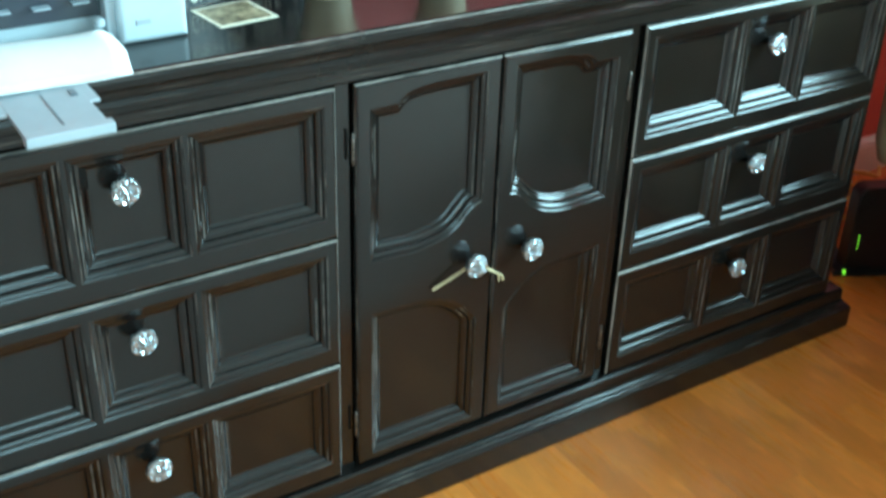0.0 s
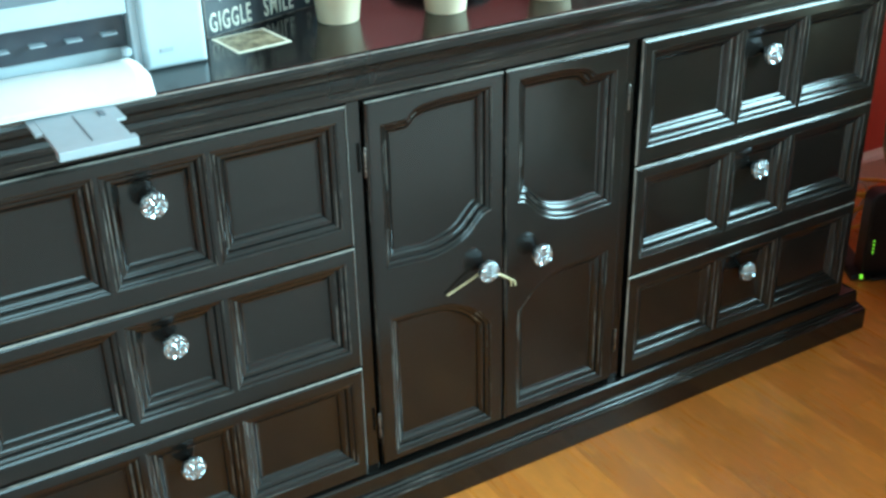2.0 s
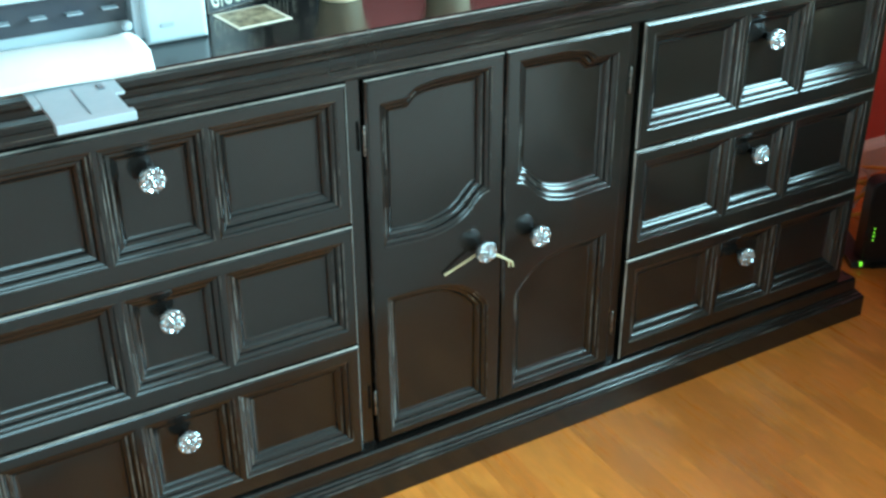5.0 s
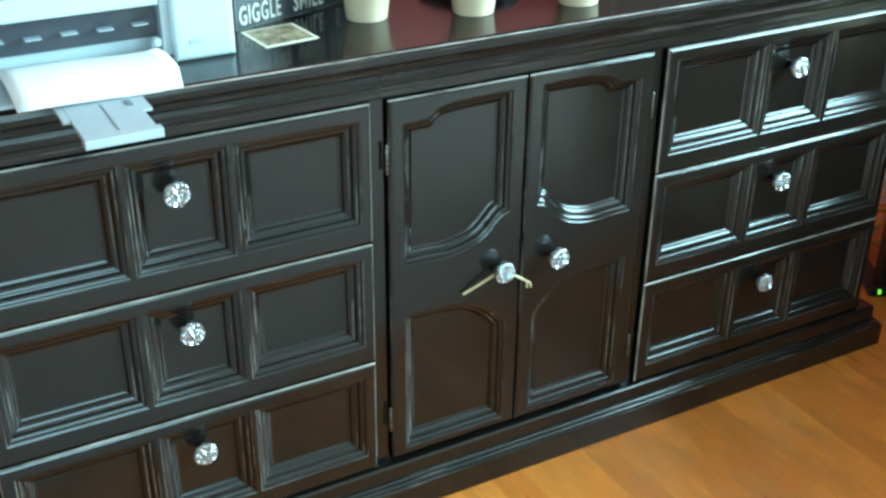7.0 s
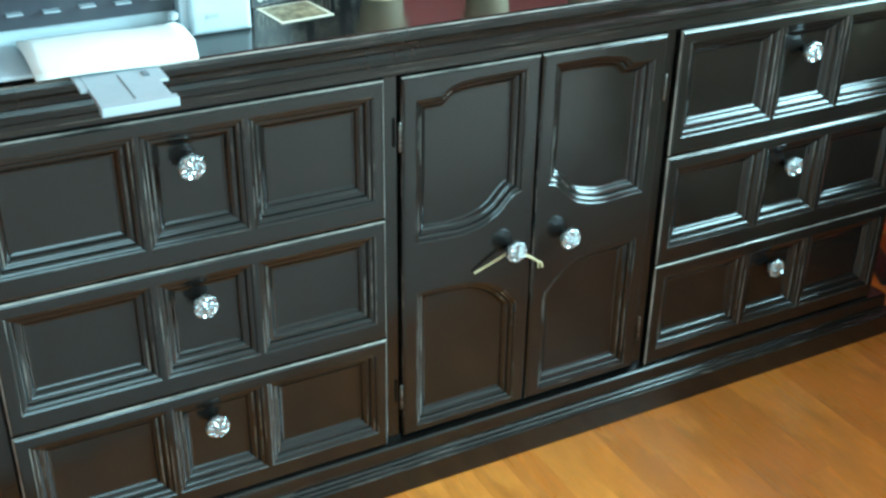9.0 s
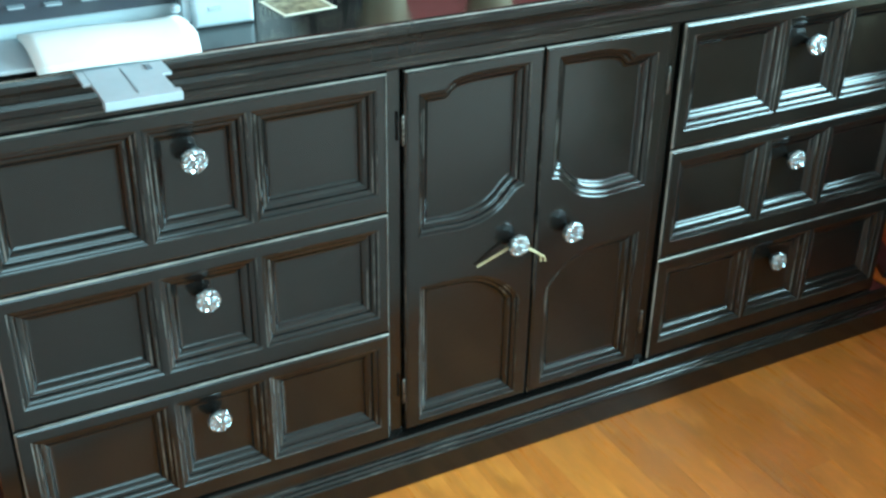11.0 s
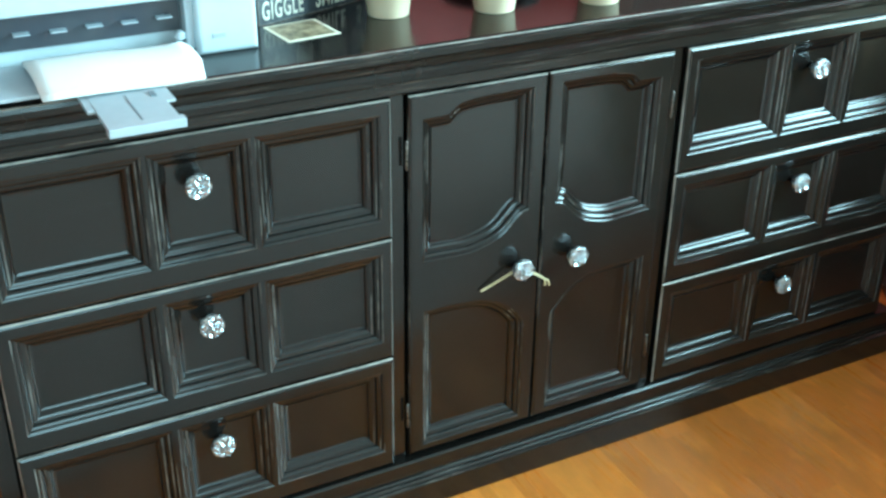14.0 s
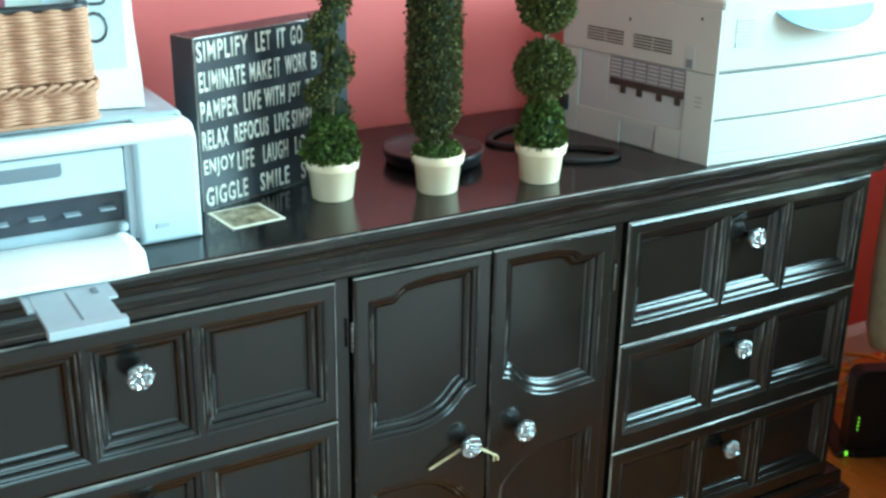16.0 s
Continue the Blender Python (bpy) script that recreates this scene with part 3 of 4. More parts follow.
for phase in (0.0, 2.1, 4.2):
    line = basket_line(0.001, 0.040, 192)
    line = [p + Vector((0, 0, 0.0042 * math.sin(2 * math.pi * i / 192 * 24 + phase))) for i, p in enumerate(line)]
    out = []
    for i, p in enumerate(line):
        d = (line[(i + 1) % 192] - line[i - 1]).normalized()
        out.append(p + Vector((d.y, -d.x, 0)).normalized() * (0.002 + 0.002 * math.cos(2 * math.pi * i / 192 * 24 + phase)))
    hoop(bm, out, 0.0026, 6)
part("braid", bm, WICKER, basket, "twisted wicker braid", True)
for p, q in list(zip(basket_line(-0.0005, 0.001, 32), basket_line(-0.0005 - 0.014 * 0.125, 0.125, 32))):
    part("stake", tube(bmesh.new(), [p, p.lerp(q, 0.5), q], 0.0020), WICKER, basket, "", True)
bm = bmesh.new()
hoop(bm, basket_line(0.0015, 0.0030, 96), 0.0028)
part("foot_rim", bm, WICKER, basket, "", True)
bm = bmesh.new()
hoop(bm, basket_line(-0.002, 0.127, 96), 0.0045)
part("rim", bm, BLACK_PLASTIC, basket, "dark bound rim", True)
part("lining", boxed(-0.143, 0.143, -0.080, 0.080, 0.004, 0.100, 0.012), WICKER, basket)
cards = [((0.42, 0.03, 0.05), -0.05), ((0.70, 0.74, 0.74), 0.005), ((0.30, 0.08, 0.11), 0.06), ((0.62, 0.68, 0.62), 0.10)]
for (c, x) in cards:
    ob = tagged(part("envelope", boxed(x - 0.028, x + 0.022, -0.002, 0.002, 0.0, 0.062, 0.0008), speckled("envelope_paper", c, tuple(v * 0.85 for v in c), 14, 0.7)), "small paper envelope filed in the wicker basket", "envelope", "envelopes in the basket")
    ob.matrix_world = pose(-0.660, 0.135 - 0.05 + 0.1 * abs(x), LID + 0.099, 8, 0, 3)

bag = thing("paper_bag", (-0.478, 0.090, LID), "white paper bag with a pale blue printed panel", "bag", turn=-12)
loops = []
for k in range(9):
    f = k / 8
    w, z = 0.040 - 0.006 * math.sin(f * math.pi / 2) + 0.001 * math.sin(9 * f), 0.002 + 0.20 * f
    loops.append([(-0.09, -0.004, z), (w, -0.004 + 0.004 * f, z), (w - 0.006, 0.028, z), (-0.09, 0.032, z)])
bm = bmesh.new()
rings = skin(bm, loops)
bm.faces.new(rings[0][::-1])
bm.faces.new(rings[-1])
part("bag_body", bm, PAPER, bag)
part("printed_panel", boxed(-0.075, 0.024, -0.0062, -0.0035, 0.050, 0.19), speckled("pale_blue_print", (0.55, 0.72, 0.80), (0.66, 0.80, 0.85), 12, 0.7), bag, "pale blue printed panel")


def lettering(name, text, width, height, mat, parent, matrix, label="", bold=0.020, spacing=1.16):
    """A word as a thin mesh, fitted to a width and height, standing in x and z."""
    curve = bpy.data.curves.new(name, "FONT")
    curve.body, curve.size, curve.extrude, curve.resolution_u, curve.offset, curve.space_character = text, 1.0, 0.0, 3, bold, spacing
    tmp = new(name, curve)
    me = bpy.data.meshes.new_from_object(tmp.evaluated_get(bpy.context.evaluated_depsgraph_get()))
    bpy.data.objects.remove(tmp)
    bpy.data.curves.remove(curve)
    co = np.array([v.co[:] for v in me.vertices])
    lo, hi = co.min(0), co.max(0)
    for v in me.vertices:
        x, y = (v.co.x - lo[0]) / (hi[0] - lo[0]) * width, (v.co.y - lo[1]) / (hi[1] - lo[1]) * height
        v.co = matrix @ Vector((x, 0.0, y))
    bm = bmesh.new()
    bm.from_mesh(me)
    bpy.data.meshes.remove(me)
    ext = bmesh.ops.extrude_face_region(bm, geom=bm.faces[:])
    bmesh.ops.translate(bm, verts=[v for v in ext["geom"] if isinstance(v, bmesh.types.BMVert)], vec=matrix.to_3x3() @ Vector((0, -0.0006, 0)))
    bmesh.ops.recalc_face_normals(bm, faces=bm.faces[:])
    return part(name, bm, mat, parent, label)


lettering("printed_word", "Ou", 0.060, 0.029, INK_DARK, bag, Matrix.Translation((0.007, -0.0064, 0.078)) @ Matrix.Rotation(radians(-90), 4, "Y"), "dark printed letters", -0.012, 1.0)


# ---- the black word sign ----
sign = thing("box_sign", (-0.360, 0.132, TOP), "black wooden box sign with cream lettering", "sign", turn=19.5)
bm = boxed(0.0, 0.265, 0.0, 0.045, 0.0, 0.224, 0.0016)
bm.normal_update()
for f in bm.faces:
    f.material_index = 0 if max(abs(c) for c in f.normal) > 0.98 else 1
part("board", bm, [SIGN_BLACK, WORN_Z], sign)
LINES = [
    [("SIMPLIFY", 0.001, 0.083), ("LET", 0.096, 0.122), ("IT", 0.133, 0.147), ("GO", 0.156, 0.177), ("T", 0.187, 0.198)],
    [("ELIMINATE", 0.002, 0.076), ("MAKE", 0.084, 0.121), ("IT", 0.126, 0.136), ("WORK", 0.145, 0.184), ("B", 0.192, 0.202)],
    [("PAMPER", 0.002, 0.062), ("LIVE", 0.072, 0.101), ("WITH", 0.107, 0.142), ("JOY", 0.149, 0.171), ("TA", 0.181, 0.199)],
    [("RELAX", 0.002, 0.044), ("REFOCUS", 0.054, 0.112), ("LIVE", 0.123, 0.149), ("SIMPL", 0.154, 0.194)],
    [("ENJOY", 0.002, 0.052), ("LIFE", 0.057, 0.085), ("LAUGH", 0.101, 0.145), ("LO", 0.158, 0.178)],
    [("GIGGLE", 0.003, 0.072), ("SMILE", 0.094, 0.146), ("S", 0.168, 0.177)],
]
for row, words in enumerate(LINES):
    z = 0.193 - 0.0375 * row
    for text, a, b in words:
        lettering("lettering", text, (b - a) * 1.0, 0.0255, SIGN_CREAM, sign, Matrix.Translation((a + 0.003, 0.0002, z)))

# ---- the photo card ----
card = thing("photo_card", (-0.3165, 0.0945, TOP), "small square photo card with a cream border", "card", turn=6)
part("card_stock", boxed(-0.037, 0.037, -0.036, 0.036, 0.0002, 0.0010), speckled("cream_card", (0.82, 0.74, 0.58), (0.88, 0.80, 0.65), 30, 0.6), card)
m = speckled("old_photo_print", (0.10, 0.075, 0.04), (0.48, 0.38, 0.24), 62, 0.4)
part("picture", boxed(-0.032, 0.032, -0.031, 0.031, 0.0008, 0.0014), m, card, "brownish faded picture")


# ---- three topiaries ----
def leaves(bm, centre_and_normal, size, rng):
    for c, nrm in centre_and_normal:
        d = Vector((rng.gauss(0, 1), rng.gauss(0, 1), rng.gauss(0, 1)))
        d = (d + nrm * 1.2).normalized()
        side = d.cross(Vector((rng.gauss(0, 1), rng.gauss(0, 1), rng.gauss(0, 1)))).normalized()
        s = size * rng.uniform(0.6, 1.35)
        w = s * rng.uniform(0.25, 0.42)
        a, b = c - d * s * 0.3, c + d * s * 0.7
        mid = c + d * s * 0.15
        up = d.cross(side) * w * 0.4
        bm.faces.new([bm.verts.new(p) for p in (a, mid + side * w + up, b, mid - side * w + up)])


def shell(rng, count, shape):
    """Random places on a lumpy surface given by shape(u, v) -> place, outward way."""
    out = []
    for _ in range(count):
        p, nrm = shape(rng.random(), rng.random())
        out.append((p + nrm * rng.gauss(-0.001, 0.0026), nrm))
    return out


def ball(cx, cy, cz, r, flat=1.0):
    def shape(u, v):
        a, h = 2 * math.pi * u, 2 * v - 1
        q = math.sqrt(max(0, 1 - h * h))
        nrm = Vector((q * math.cos(a), q * math.sin(a), h))
        lump = 1 + 0.12 * noise.noise(nrm * 2.5 + Vector((cx, cy, cz)) * 50)
        return Vector((cx, cy, cz)) + Vector((nrm.x, nrm.y, nrm.z * flat)) * r * lump, nrm
    return shape


def topiary(place, label, shapes, stem_top, seed, size=0.0046):
    rng = random.Random(seed)
    plant = thing("topiary", place, label, "topiary", "potted topiaries on the dresser")
    bm = turned(bmesh.new(), [(0.0260, 0.0), (0.0275, 0.0015), (0.0318, 0.040), (0.0325, 0.0405), (0.0348, 0.0412), (0.0354, 0.0425), (0.0368, 0.0535), (0.0361, 0.0550), (0.0330, 0.0545), (0.0320, 0.046)], 40)
    part("pot", bm, CREAM_POT, plant, "cream round pot", True)
    bm = bmesh.new()
    bmesh.ops.create_icosphere(bm, subdivisions=3, radius=0.033, matrix=Matrix.Translation((0, 0, 0.050)) @ Matrix.Diagonal((1, 1, 0.30, 1)))
    part("moss", bm, SOIL, plant)
    bm = bmesh.new()
    for k in range(3):
        a = 2.1 * k
        tube(bm, smooth_line([(0.007 * math.cos(a), 0.007 * math.sin(a), 0.05), (0.005 * math.cos(a + 1), 0.005 * math.sin(a + 1), 0.05 + (stem_top - 0.05) * 0.5), (0.003 * math.cos(a + 2), 0.003 * math.sin(a + 2), stem_top)], 6), 0.0026, 6, 0.7)
    part("stem", bm, BARK, plant, "", True)
    for kind, shape, count, core, grow in shapes:
        bm = bmesh.new()
        leaves(bm, shell(rng, count, shape), size * grow, rng)
        # solid near-black core stands in for the shade deep among the leaves
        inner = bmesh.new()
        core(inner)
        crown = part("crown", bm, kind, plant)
        part("shade_core", inner, CORE, crown)


def tuft(wide, tall=0.060):
    """Loose growth that spills over the pot's rim and narrows upwards."""
    def shape(u, v):
        a, z = 2 * math.pi * u, 0.053 + tall * v
        r = wide * (1 - 0.55 * v ** 2.2) * (1 + 0.22 * noise.noise(Vector((1.6 * math.cos(a), 1.6 * math.sin(a), z * 40))))
        nrm = Vector((math.cos(a), math.sin(a), 0.25 + 0.8 * v)).normalized()
        return Vector((r * math.cos(a), r * math.sin(a), z)), nrm
    return shape


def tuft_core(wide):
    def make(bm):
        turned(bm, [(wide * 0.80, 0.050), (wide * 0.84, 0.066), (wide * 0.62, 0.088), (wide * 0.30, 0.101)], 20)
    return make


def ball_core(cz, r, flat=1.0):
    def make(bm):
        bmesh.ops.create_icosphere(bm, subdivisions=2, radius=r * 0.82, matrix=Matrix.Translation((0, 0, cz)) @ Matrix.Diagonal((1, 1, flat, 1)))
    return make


def spiral(u, v):
    turns = 3.02 * u
    a = 2 * math.pi * turns + 0.066
    grow = 1.0 - 0.45 * u
    centre = Vector((0.0140 * grow * math.cos(a), 0.0140 * grow * math.sin(a), 0.105 + 0.245 * u))
    b = 2 * math.pi * v
    nrm = (Vector((math.cos(a), math.sin(a), 0)) * math.cos(b) + Vector((0, 0, 1)) * math.sin(b)).normalized()
    return centre + Vector((nrm.x, nrm.y, nrm.z * 0.95)) * 0.0205 * (1.0 - 0.15 * u), nrm


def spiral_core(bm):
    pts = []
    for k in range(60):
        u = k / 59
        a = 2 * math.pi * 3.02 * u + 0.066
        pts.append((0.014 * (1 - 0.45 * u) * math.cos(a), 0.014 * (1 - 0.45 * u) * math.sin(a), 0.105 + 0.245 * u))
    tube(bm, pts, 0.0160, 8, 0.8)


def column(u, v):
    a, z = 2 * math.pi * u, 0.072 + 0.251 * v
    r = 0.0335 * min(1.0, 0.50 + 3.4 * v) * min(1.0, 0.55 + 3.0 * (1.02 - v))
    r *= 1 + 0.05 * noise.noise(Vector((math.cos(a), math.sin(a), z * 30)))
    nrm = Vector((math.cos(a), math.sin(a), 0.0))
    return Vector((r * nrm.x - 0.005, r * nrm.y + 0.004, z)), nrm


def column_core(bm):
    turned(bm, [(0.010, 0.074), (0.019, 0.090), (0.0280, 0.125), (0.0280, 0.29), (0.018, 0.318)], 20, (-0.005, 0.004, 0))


topiary((-0.186, 0.115, TOP), "spiral green topiary in a small cream pot", [
    (LEAF_TUFT, tuft(0.0345), 1900, tuft_core(0.0345), 1.6),
    (LEAF_BRIGHT, spiral, 7500, spiral_core, 1.05),
], 0.34, 3)
topiary((-0.047, 0.075, TOP), "tall column-shaped dark green topiary in a cream pot", [
    (LEAF_DARK, column, 11000, column_core, 1.1),
    (LEAF_TUFT, tuft(0.0315, 0.016), 800, ball_core(0.052, 0.033, 0.35), 1.2),
], 0.10, 5)
topiary((0.105, 0.049, TOP), "green topiary with stacked balls in a cream pot", [
    (LEAF_TUFT, tuft(0.0325), 1900, tuft_core(0.0325), 1.6),
    (LEAF_BRIGHT, ball(0, 0, 0.157, 0.0385, 0.98), 4600, ball_core(0.157, 0.0385, 0.98), 1.2),
    (LEAF_BRIGHT, ball(0, 0, 0.247, 0.0365, 0.98), 4200, ball_core(0.247, 0.0365, 0.98), 1.2),
], 0.24, 7)

# ---- dark round dish and black strap behind the pots ----
dish = thing("round_dish", (0.018, 0.200, TOP), "low black round dish behind the pots", "dish")
part("dish_bowl", turned(bmesh.new(), [(0.064, 0.0), (0.070, 0.002), (0.075, 0.018), (0.075, 0.022), (0.072, 0.023), (0.068, 0.019), (0.010, 0.017)], 48), BLACK_PLASTIC, dish, "", True)
# dark loops stand in for a black strap and a reflection in the top
bm = tube(bmesh.new(), smooth_line([(0.30, 0.30, 0.0), (0.20, 0.285, 0.0), (0.14, 0.235, 0.0), (0.18, 0.185, 0.0), (0.25, 0.15, 0.0), (0.285, 0.105, 0.0), (0.25, 0.075, 0.0), (0.19, 0.10, 0.0), (0.165, 0.15, 0.004), (0.21, 0.21, 0.006), (0.29, 0.25, 0.004)], 8), 0.0062, 8)
for v in bm.verts:
    v.co.z = TOP + 0.0042 + 0.55 * v.co.z
tagged(part("strap_and_reflection", bm, DARK, None, "", True), "flat black strap looped on the dresser, with a dark reflection built in", "cable")

# ---- the laser printer ----
laser = thing("laser_printer", (0.365, -0.019, TOP), "large off-white laser printer on the dresser", "printer", turn=11.9)


def laser_plan(z_in, n=14):
    """The plan outline: the front runs along the dresser's edge, the left side slants back."""
    out = [(0.0 + z_in, 0.30), (0.0 + z_in, 0.007 + z_in)]
    for k in range(n + 1):
        f = k / n
        along = 0.0025 + z_in + (0.4235 - 2 * z_in) * f
        out.append((along * 0.978, z_in + 0.004 - 0.206 * along - 0.010 * math.sin(math.pi * f)))
    return out + [(0.43 - z_in, 0.0), (0.50 - z_in, 0.25), (0.45 - z_in, 0.30)]


def tier(z0, z1, shrink=0.0, ease=0.0022):
    bm = bmesh.new()
    loops = [[(x, y, z) for x, y in laser_plan(shrink + i)] for i, z in ((ease, z0), (0, z0 + ease), (0, z1 - ease), (ease, z1))]
    rings = skin(bm, loops)
    bm.faces.new(rings[0])
    bm.faces.new(rings[-1][::-1])
    bmesh.ops.recalc_face_normals(bm, faces=bm.faces[:])
    return bm


part("foot_skirt", tier(0.0, 0.0184, 0.0005, 0.001), LASER_WHITE, laser)
part("paper_drawer", tier(0.0185, 0.0660, 0.0, 0.0010), LASER_WHITE, laser, "off-white paper drawer")
part("middle_cover", tier(0.0682, 0.1355, 0.001), LASER_WHITE, laser)
part("seam", tier(0.0650, 0.0690, 0.0035, 0.0005), LASER_SEAM, laser)
part("seam", tier(0.1350, 0.1385, 0.0035, 0.0005), LASER_SEAM, laser)
part("upper_cover", tier(0.1377, 0.2420, 0.0015, 0.004), LASER_WHITE, laser)
panel = turned(bmesh.new(), [(0.105, 0.0), (0.105, 0.0008), (0.102, 0.0016)], 48)
ob = part("control_panel", panel, LASER_BLUE, laser, "pale blue control panel")
ob.location, ob.scale, ob.rotation_euler = (0.196, -0.0330, 0.2280), (1.0, 0.55, 1.0), (radians(40), 0, radians(-11.9))
for k in range(8):
    ob = part("front_vent_rib", boxed(0.0, 0.034, -0.0015, 0.004, 0.0, 0.0022, 0.0005), LASER_GREY, laser)
    ob.location, ob.rotation_euler = (0.026, -0.0019, 0.174 + 0.0054 * k), (0, 0, radians(-15.4))


def side_plate(a0, a1, z0, z1, depth, mat, name, label=""):
    """A plate on the left side, from a0 to a1 behind the front corner."""
    return part(name, boxed(-depth, 0.002, a0, a1, z0, z1, min(0.001, depth * 0.4)), mat, laser, label)


side_plate(0.0040, 0.300, 0.136, 0.228, 0.0035, LASER_WHITE, "side_cover")
side_plate(0.262, 0.300, 0.0, 0.135, 0.0035, LASER_WHITE, "side_cover")
side_plate(0.0040, 0.056, 0.0, 0.135, 0.0035, LASER_WHITE, "side_cover")
side_plate(0.057, 0.104, 0.0, 0.044, 0.0035, LASER_WHITE, "side_cover")
side_plate(0.174, 0.261, 0.0, 0.044, 0.0035, LASER_WHITE, "side_cover")
side_plate(0.1045, 0.1735, 0.033, 0.044, 0.0035, LASER_WHITE, "side_cover")
side_plate(0.1045, 0.1735, 0.003, 0.0325, 0.001, LASER_GREY, "carry_handle", "grey recessed handle")
# outlet and grille are shallow plates; their recess shade is put into darker greys
side_plate(0.057, 0.261, 0.0445, 0.135, 0.0008, LASER_GREY, "rear_tray_well", "paper outlet in a darker grey that stands for its shade")
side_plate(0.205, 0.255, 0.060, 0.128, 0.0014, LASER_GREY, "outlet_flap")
side_plate(0.058, 0.202, 0.1015, 0.1345, 0.0011, LASER_SHADE, "rib_backing", "grey grille backing with the shade between its ribs painted in")
for k in range(5):
    for j in range(6):
        a = 0.060 + 0.024 * j
        side_plate(a, a + 0.020, 0.104 + 0.006 * k, 0.1068 + 0.006 * k, 0.0018, LASER_GREY, "outlet_rib")
side_plate(0.058, 0.200, 0.090, 0.101, 0.0030, LASER_BROWN, "roller_bar", "dark brown roller bar")
for a in (0.064, 0.098, 0.136, 0.168):
    side_plate(a, a + 0.010, 0.079, 0.0905, 0.0032, LASER_BROWN, "roller_finger")
for g0 in (0.085, 0.177):
    for j in range(5):
        for k in range(2):
            side_plate(g0 + 0.0375 * k, g0 + 0.0355 + 0.0375 * k, 0.1535 + 0.0046 * j, 0.1560 + 0.0046 * j, 0.0042, LASER_BROWN, "vent_slot")
side_plate(0.044, 0.060, 0.138, 0.172, 0.0044, LASER_GREY, "release_button", "grey release button")
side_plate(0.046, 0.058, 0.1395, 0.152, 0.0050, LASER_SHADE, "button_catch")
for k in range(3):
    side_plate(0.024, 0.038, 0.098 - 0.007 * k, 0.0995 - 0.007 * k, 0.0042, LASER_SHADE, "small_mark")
for a, z in ((0.165, 0.192), (0.035, 0.210)):
    side_plate(a, a + 0.004, z, z + 0.005, 0.0042, LASER_BROWN, "screw_hole")
side_plate(0.282, 0.299, 0.032, 0.058, 0.012, BLACK_PLASTIC, "power_socket", "black plug in the side")

# ---- behind the end of the dresser ----
modem = thing("modem", (1.020, 0.098, 0.0), "upright black modem with green lights on the floor", "modem", turn=-24)
part("modem_case", slab(rounded(-0.075, 0.11, 0.006, 0.190, 0.02, (0, 0, 1, 1)), -0.020, 0.020, 0.004), BLACK_PLASTIC, modem)
part("modem_foot", boxed(-0.06, 0.09, -0.035, 0.035, 0.0, 0.008, 0.003), BLACK_PLASTIC, modem)
for k in range(4):
    part("green_light", boxed(-0.060, -0.0568, -0.0215, -0.018, 0.058 + 0.0085 * k, 0.0610 + 0.0085 * k, 0.0008), GREEN_LED, modem, "lit green light")
strip = thing("power_strip", (1.000, 0.215, 0.0), "black power strip with a small green light", "power strip", turn=60)
part("strip_case", boxed(-0.13, 0.13, -0.020, 0.020, 0.0, 0.014, 0.004), BLACK_PLASTIC, strip)
part("strip_light", boxed(-0.1310, -0.126, -0.003, 0.003, 0.006, 0.0146), GREEN_LED, strip)
cables = [
    (YELLOW, "yellow network cable in loops on the floor", [(0.96, 0.27, 0.06), (1.04, 0.25, 0.100), (1.10, 0.235, 0.105), (1.18, 0.23, 0.090), (1.27, 0.28, 0.03), (1.40, 0.35, 0.006)], 0.0045),
    (YELLOW, "yellow network cable in loops on the floor", [(1.02, 0.30, 0.006), (1.05, 0.25, 0.06), (1.085, 0.225, 0.085), (1.12, 0.225, 0.06), (1.11, 0.25, 0.02), (1.06, 0.28, 0.006)], 0.0045),
    (YELLOW, "yellow network cable in loops on the floor", [(1.03, 0.33, 0.006), (1.06, 0.27, 0.09), (1.10, 0.245, 0.085), (1.13, 0.26, 0.03), (1.18, 0.30, 0.006)], 0.0045),
    (YELLOW, "yellow network cable in loops on the floor", [(1.00, 0.35, 0.03), (1.08, 0.29, 0.11), (1.16, 0.27, 0.105), (1.26, 0.30, 0.06), (1.36, 0.37, 0.03)], 0.0045),
    (WHITE_CABLE, "thin white cable behind the dresser", [(0.99, 0.36, 0.0), (1.03, 0.29, 0.12), (1.065, 0.25, 0.135), (1.10, 0.25, 0.10), (1.13, 0.30, 0.004)], 0.003),
]
for m, label, pts, r in cables:
    tagged(part("cable", tube(bmesh.new(), smooth_line(pts, 8), r, 8), m, None, "", True), label, "cable", "cables behind the dresser")

# beige seat past the dresser's end, mostly unseen, shaped to block window light
chair = thing("shading_seat", (1.20, -0.36, 0.0), "beige upholstered seat, mostly unseen, shaped to shade the dresser end", "sofa")


def padded(hx, y0, y1, z0, z1, r, x=0.0, n=8):
    """A cushion with a rounded plan and soft upper and lower edges."""
    def plan(i):
        out = []
        for cx, cy, a0 in ((hx - r, y0 + r, 270), (hx - r, y1 - r, 0), (-hx + r, y1 - r, 90), (-hx + r, y0 + r, 180)):
            out += [(x + cx + (r - i) * math.cos(radians(a0 + 90 * k / n)), cy + (r - i) * math.sin(radians(a0 + 90 * k / n))) for k in range(n + 1)]
        return out
    h = z1 - z0
    bm = bmesh.new()
    loops = [[(px, py, z0 + h * f) for px, py in plan(i * r)] for i, f in ((0.30, 0.0), (0.10, 0.05), (0.0, 0.22), (0.0, 0.75), (0.04, 0.88), (0.15, 0.96), (0.40, 1.0))]
    rings = skin(bm, loops)
    bm.faces.new(rings[0][::-1])
    bm.faces.new(rings[-1])
    return bm


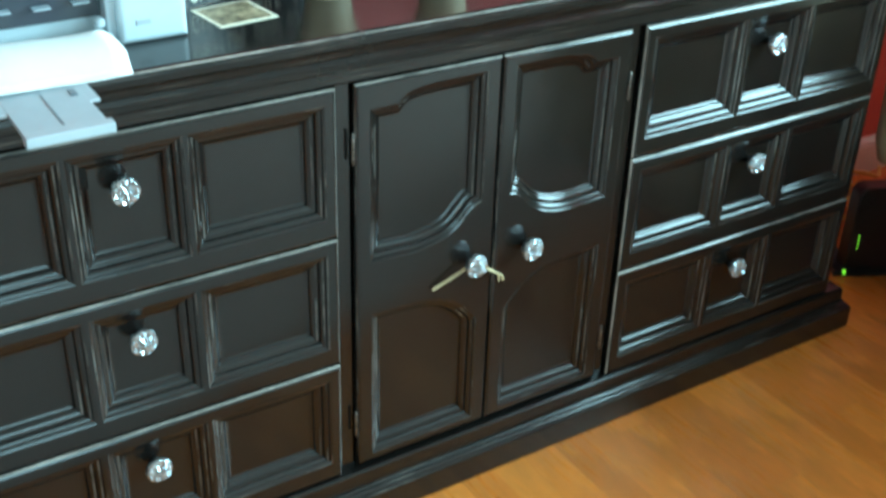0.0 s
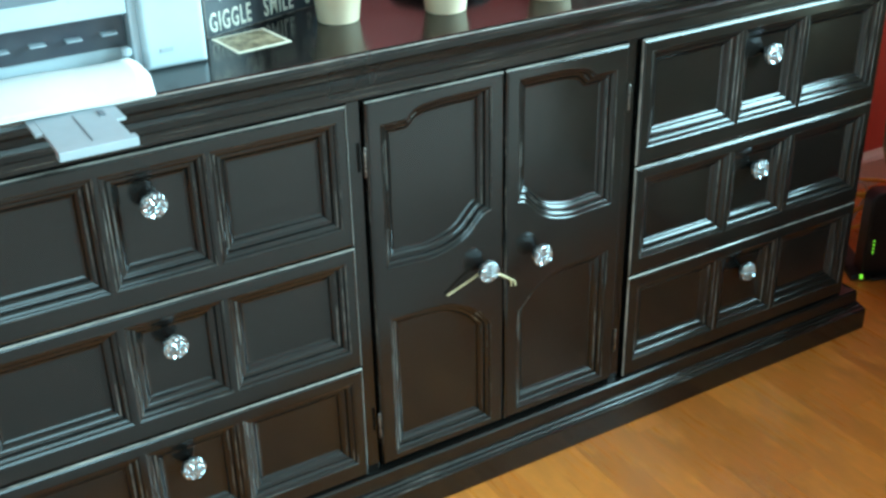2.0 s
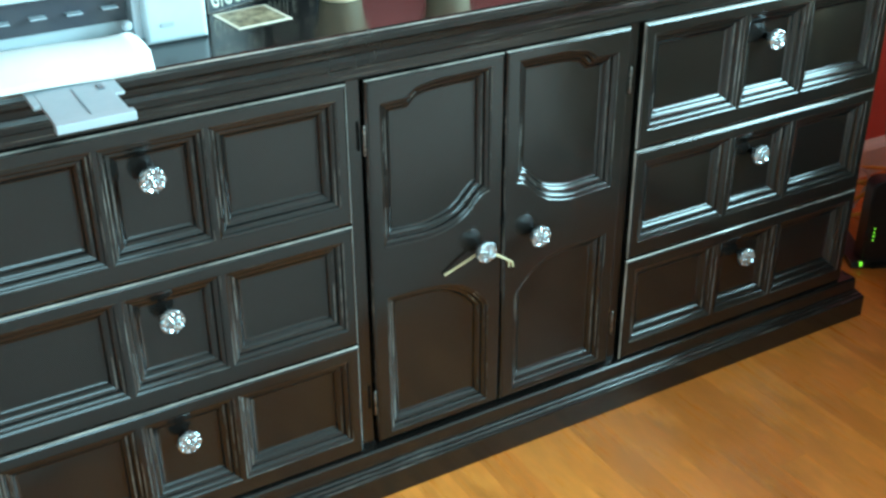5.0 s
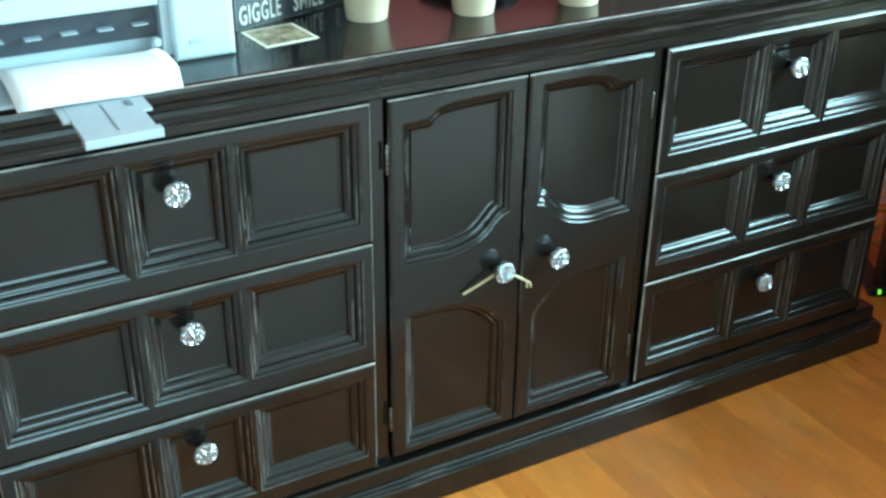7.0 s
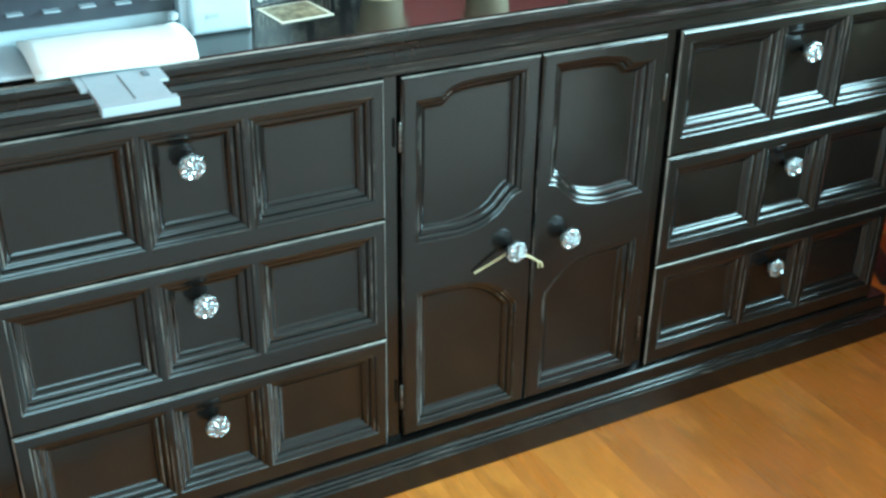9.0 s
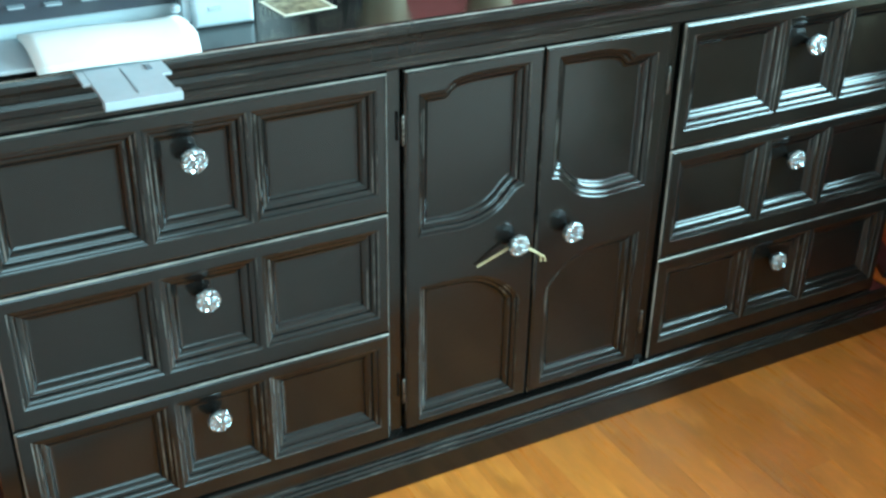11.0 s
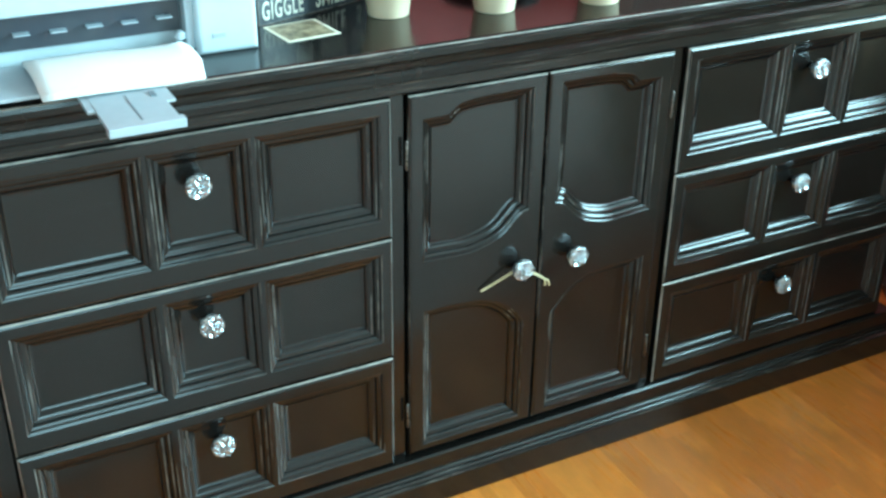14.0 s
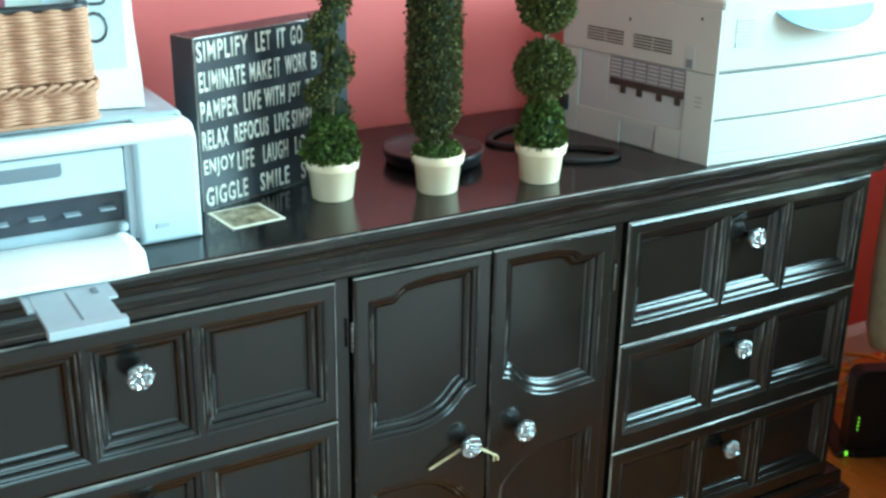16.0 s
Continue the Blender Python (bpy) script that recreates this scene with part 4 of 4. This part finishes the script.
part("skirt", padded(0.59, -0.58, 0.13, 0.02, 0.36, 0.05, 0.15), BEIGE_CLOTH, chair, "beige cloth skirt reaching down to the floor", True)
for cx in (-0.04, 0.35):
    part("seat", padded(0.19, -0.60, 0.11, 0.34, 0.47, 0.05, cx), BEIGE_CLOTH, chair, "beige cloth seat cushion", True)
    part("back_cushion", padded(0.19, 0.12, 0.335, 0.30, 0.74, 0.05, cx - 0.08 if cx < 0 else cx), BEIGE_CLOTH, chair, "plump beige back cushion", True)
for cx in (-0.375, 0.675):
    part("armrest", padded(0.07, -0.58, 0.14, 0.32, 0.54, 0.06, cx), BEIGE_CLOTH, chair, "rounded beige cloth armrest", True)
part("backrest", padded(0.53, 0.34, 0.455, 0.28, 1.02, 0.05, 0.21), BEIGE_CLOTH, chair, "rounded beige cloth back", True)
for px, py in ((-0.36, -0.50), (0.66, -0.50), (-0.36, 0.06), (0.66, 0.06)):
    part("leg", turned(bmesh.new(), [(0.016, 0.0), (0.024, 0.05)], 12, (px, py, 0)), BARK, chair, "", True)

# unseen pale rug, added so that the drawer fronts reflect a neutral tone
rug = tagged(part("rug", boxed(-1.25, 1.62, -1.55, 0.0, 0.0005, 0.009, 0.003), speckled("pale_reflector_wool", (0.46, 0.365, 0.320), (0.52, 0.420, 0.370), 30, 0.95, 0.5)), "plain pale greyish rug, unseen, added to be reflected in the drawer fronts", "rug")
rug.matrix_world = pose(0.0, -0.43, 0.0, 0, 0, -15)

# ---- the oak floor ----
floor = tagged(part("floor", boxed(LEFT, RIGHT, FRONT, BACK, -0.06, -0.004), OAK), "varnished orange oak strip floor", "floor", kind="structure")
WIDE = 0.057
rng = random.Random(11)
shared = {}
far = []
x = LEFT
while x < RIGHT:
    w = min(WIDE, RIGHT - x)
    y = FRONT - rng.uniform(0, 0.5)
    while y < BACK:
        length = rng.choice((0.35, 0.5, 0.65, 0.8, 1.0))
        y0, y1 = max(y, FRONT), min(y + length, BACK)
        y += length
        if y1 - y0 < 0.01:
            continue
        near = -0.75 < x < 1.7 and y1 > -1.1
        if not near:
            far.append((x, x + w, y0, y1))
            continue
        key = (round(w, 4), round(y1 - y0, 3))
        if key not in shared:
            bm = boxed(0.00005, key[0] - 0.00005, 0.00005, key[1] - 0.00005, -0.006, 0.0)
            top = [f for f in bm.faces if f.normal.z > 0.9 or all(v.co.z > -0.001 for v in f.verts)]
            bmesh.ops.inset_region(bm, faces=top, thickness=0.0008, depth=0.0)
            for v in bm.verts:
                if v.co.z > -0.001 and (v.co.x < 0.0008 or v.co.x > key[0] - 0.0008 or v.co.y < 0.0008 or v.co.y > key[1] - 0.0008):
                    v.co.z = -0.00012
            shared[key] = mesh_of("plank", bm, OAK)
        ob = new("plank", shared[key])
        ob.parent, ob.location = floor, (x, y0, 0.0)
    x += WIDE
verts, faces = [], []
for x0, x1, y0, y1 in far:
    i = len(verts)
    verts += [(x0 + 0.0005, y0 + 0.0005, 0), (x1 - 0.0005, y0 + 0.0005, 0), (x1 - 0.0005, y1 - 0.0005, 0), (x0 + 0.0005, y1 - 0.0005, 0)]
    faces.append((i, i + 1, i + 2, i + 3))
me = bpy.data.meshes.new("far_planks")
me.from_pydata(verts, [], faces)
me.materials.append(OAK)
ob = new("far_planks", me)
ob.parent = floor
tagged(ob, "oak floor strips across the room", kind="stuff")
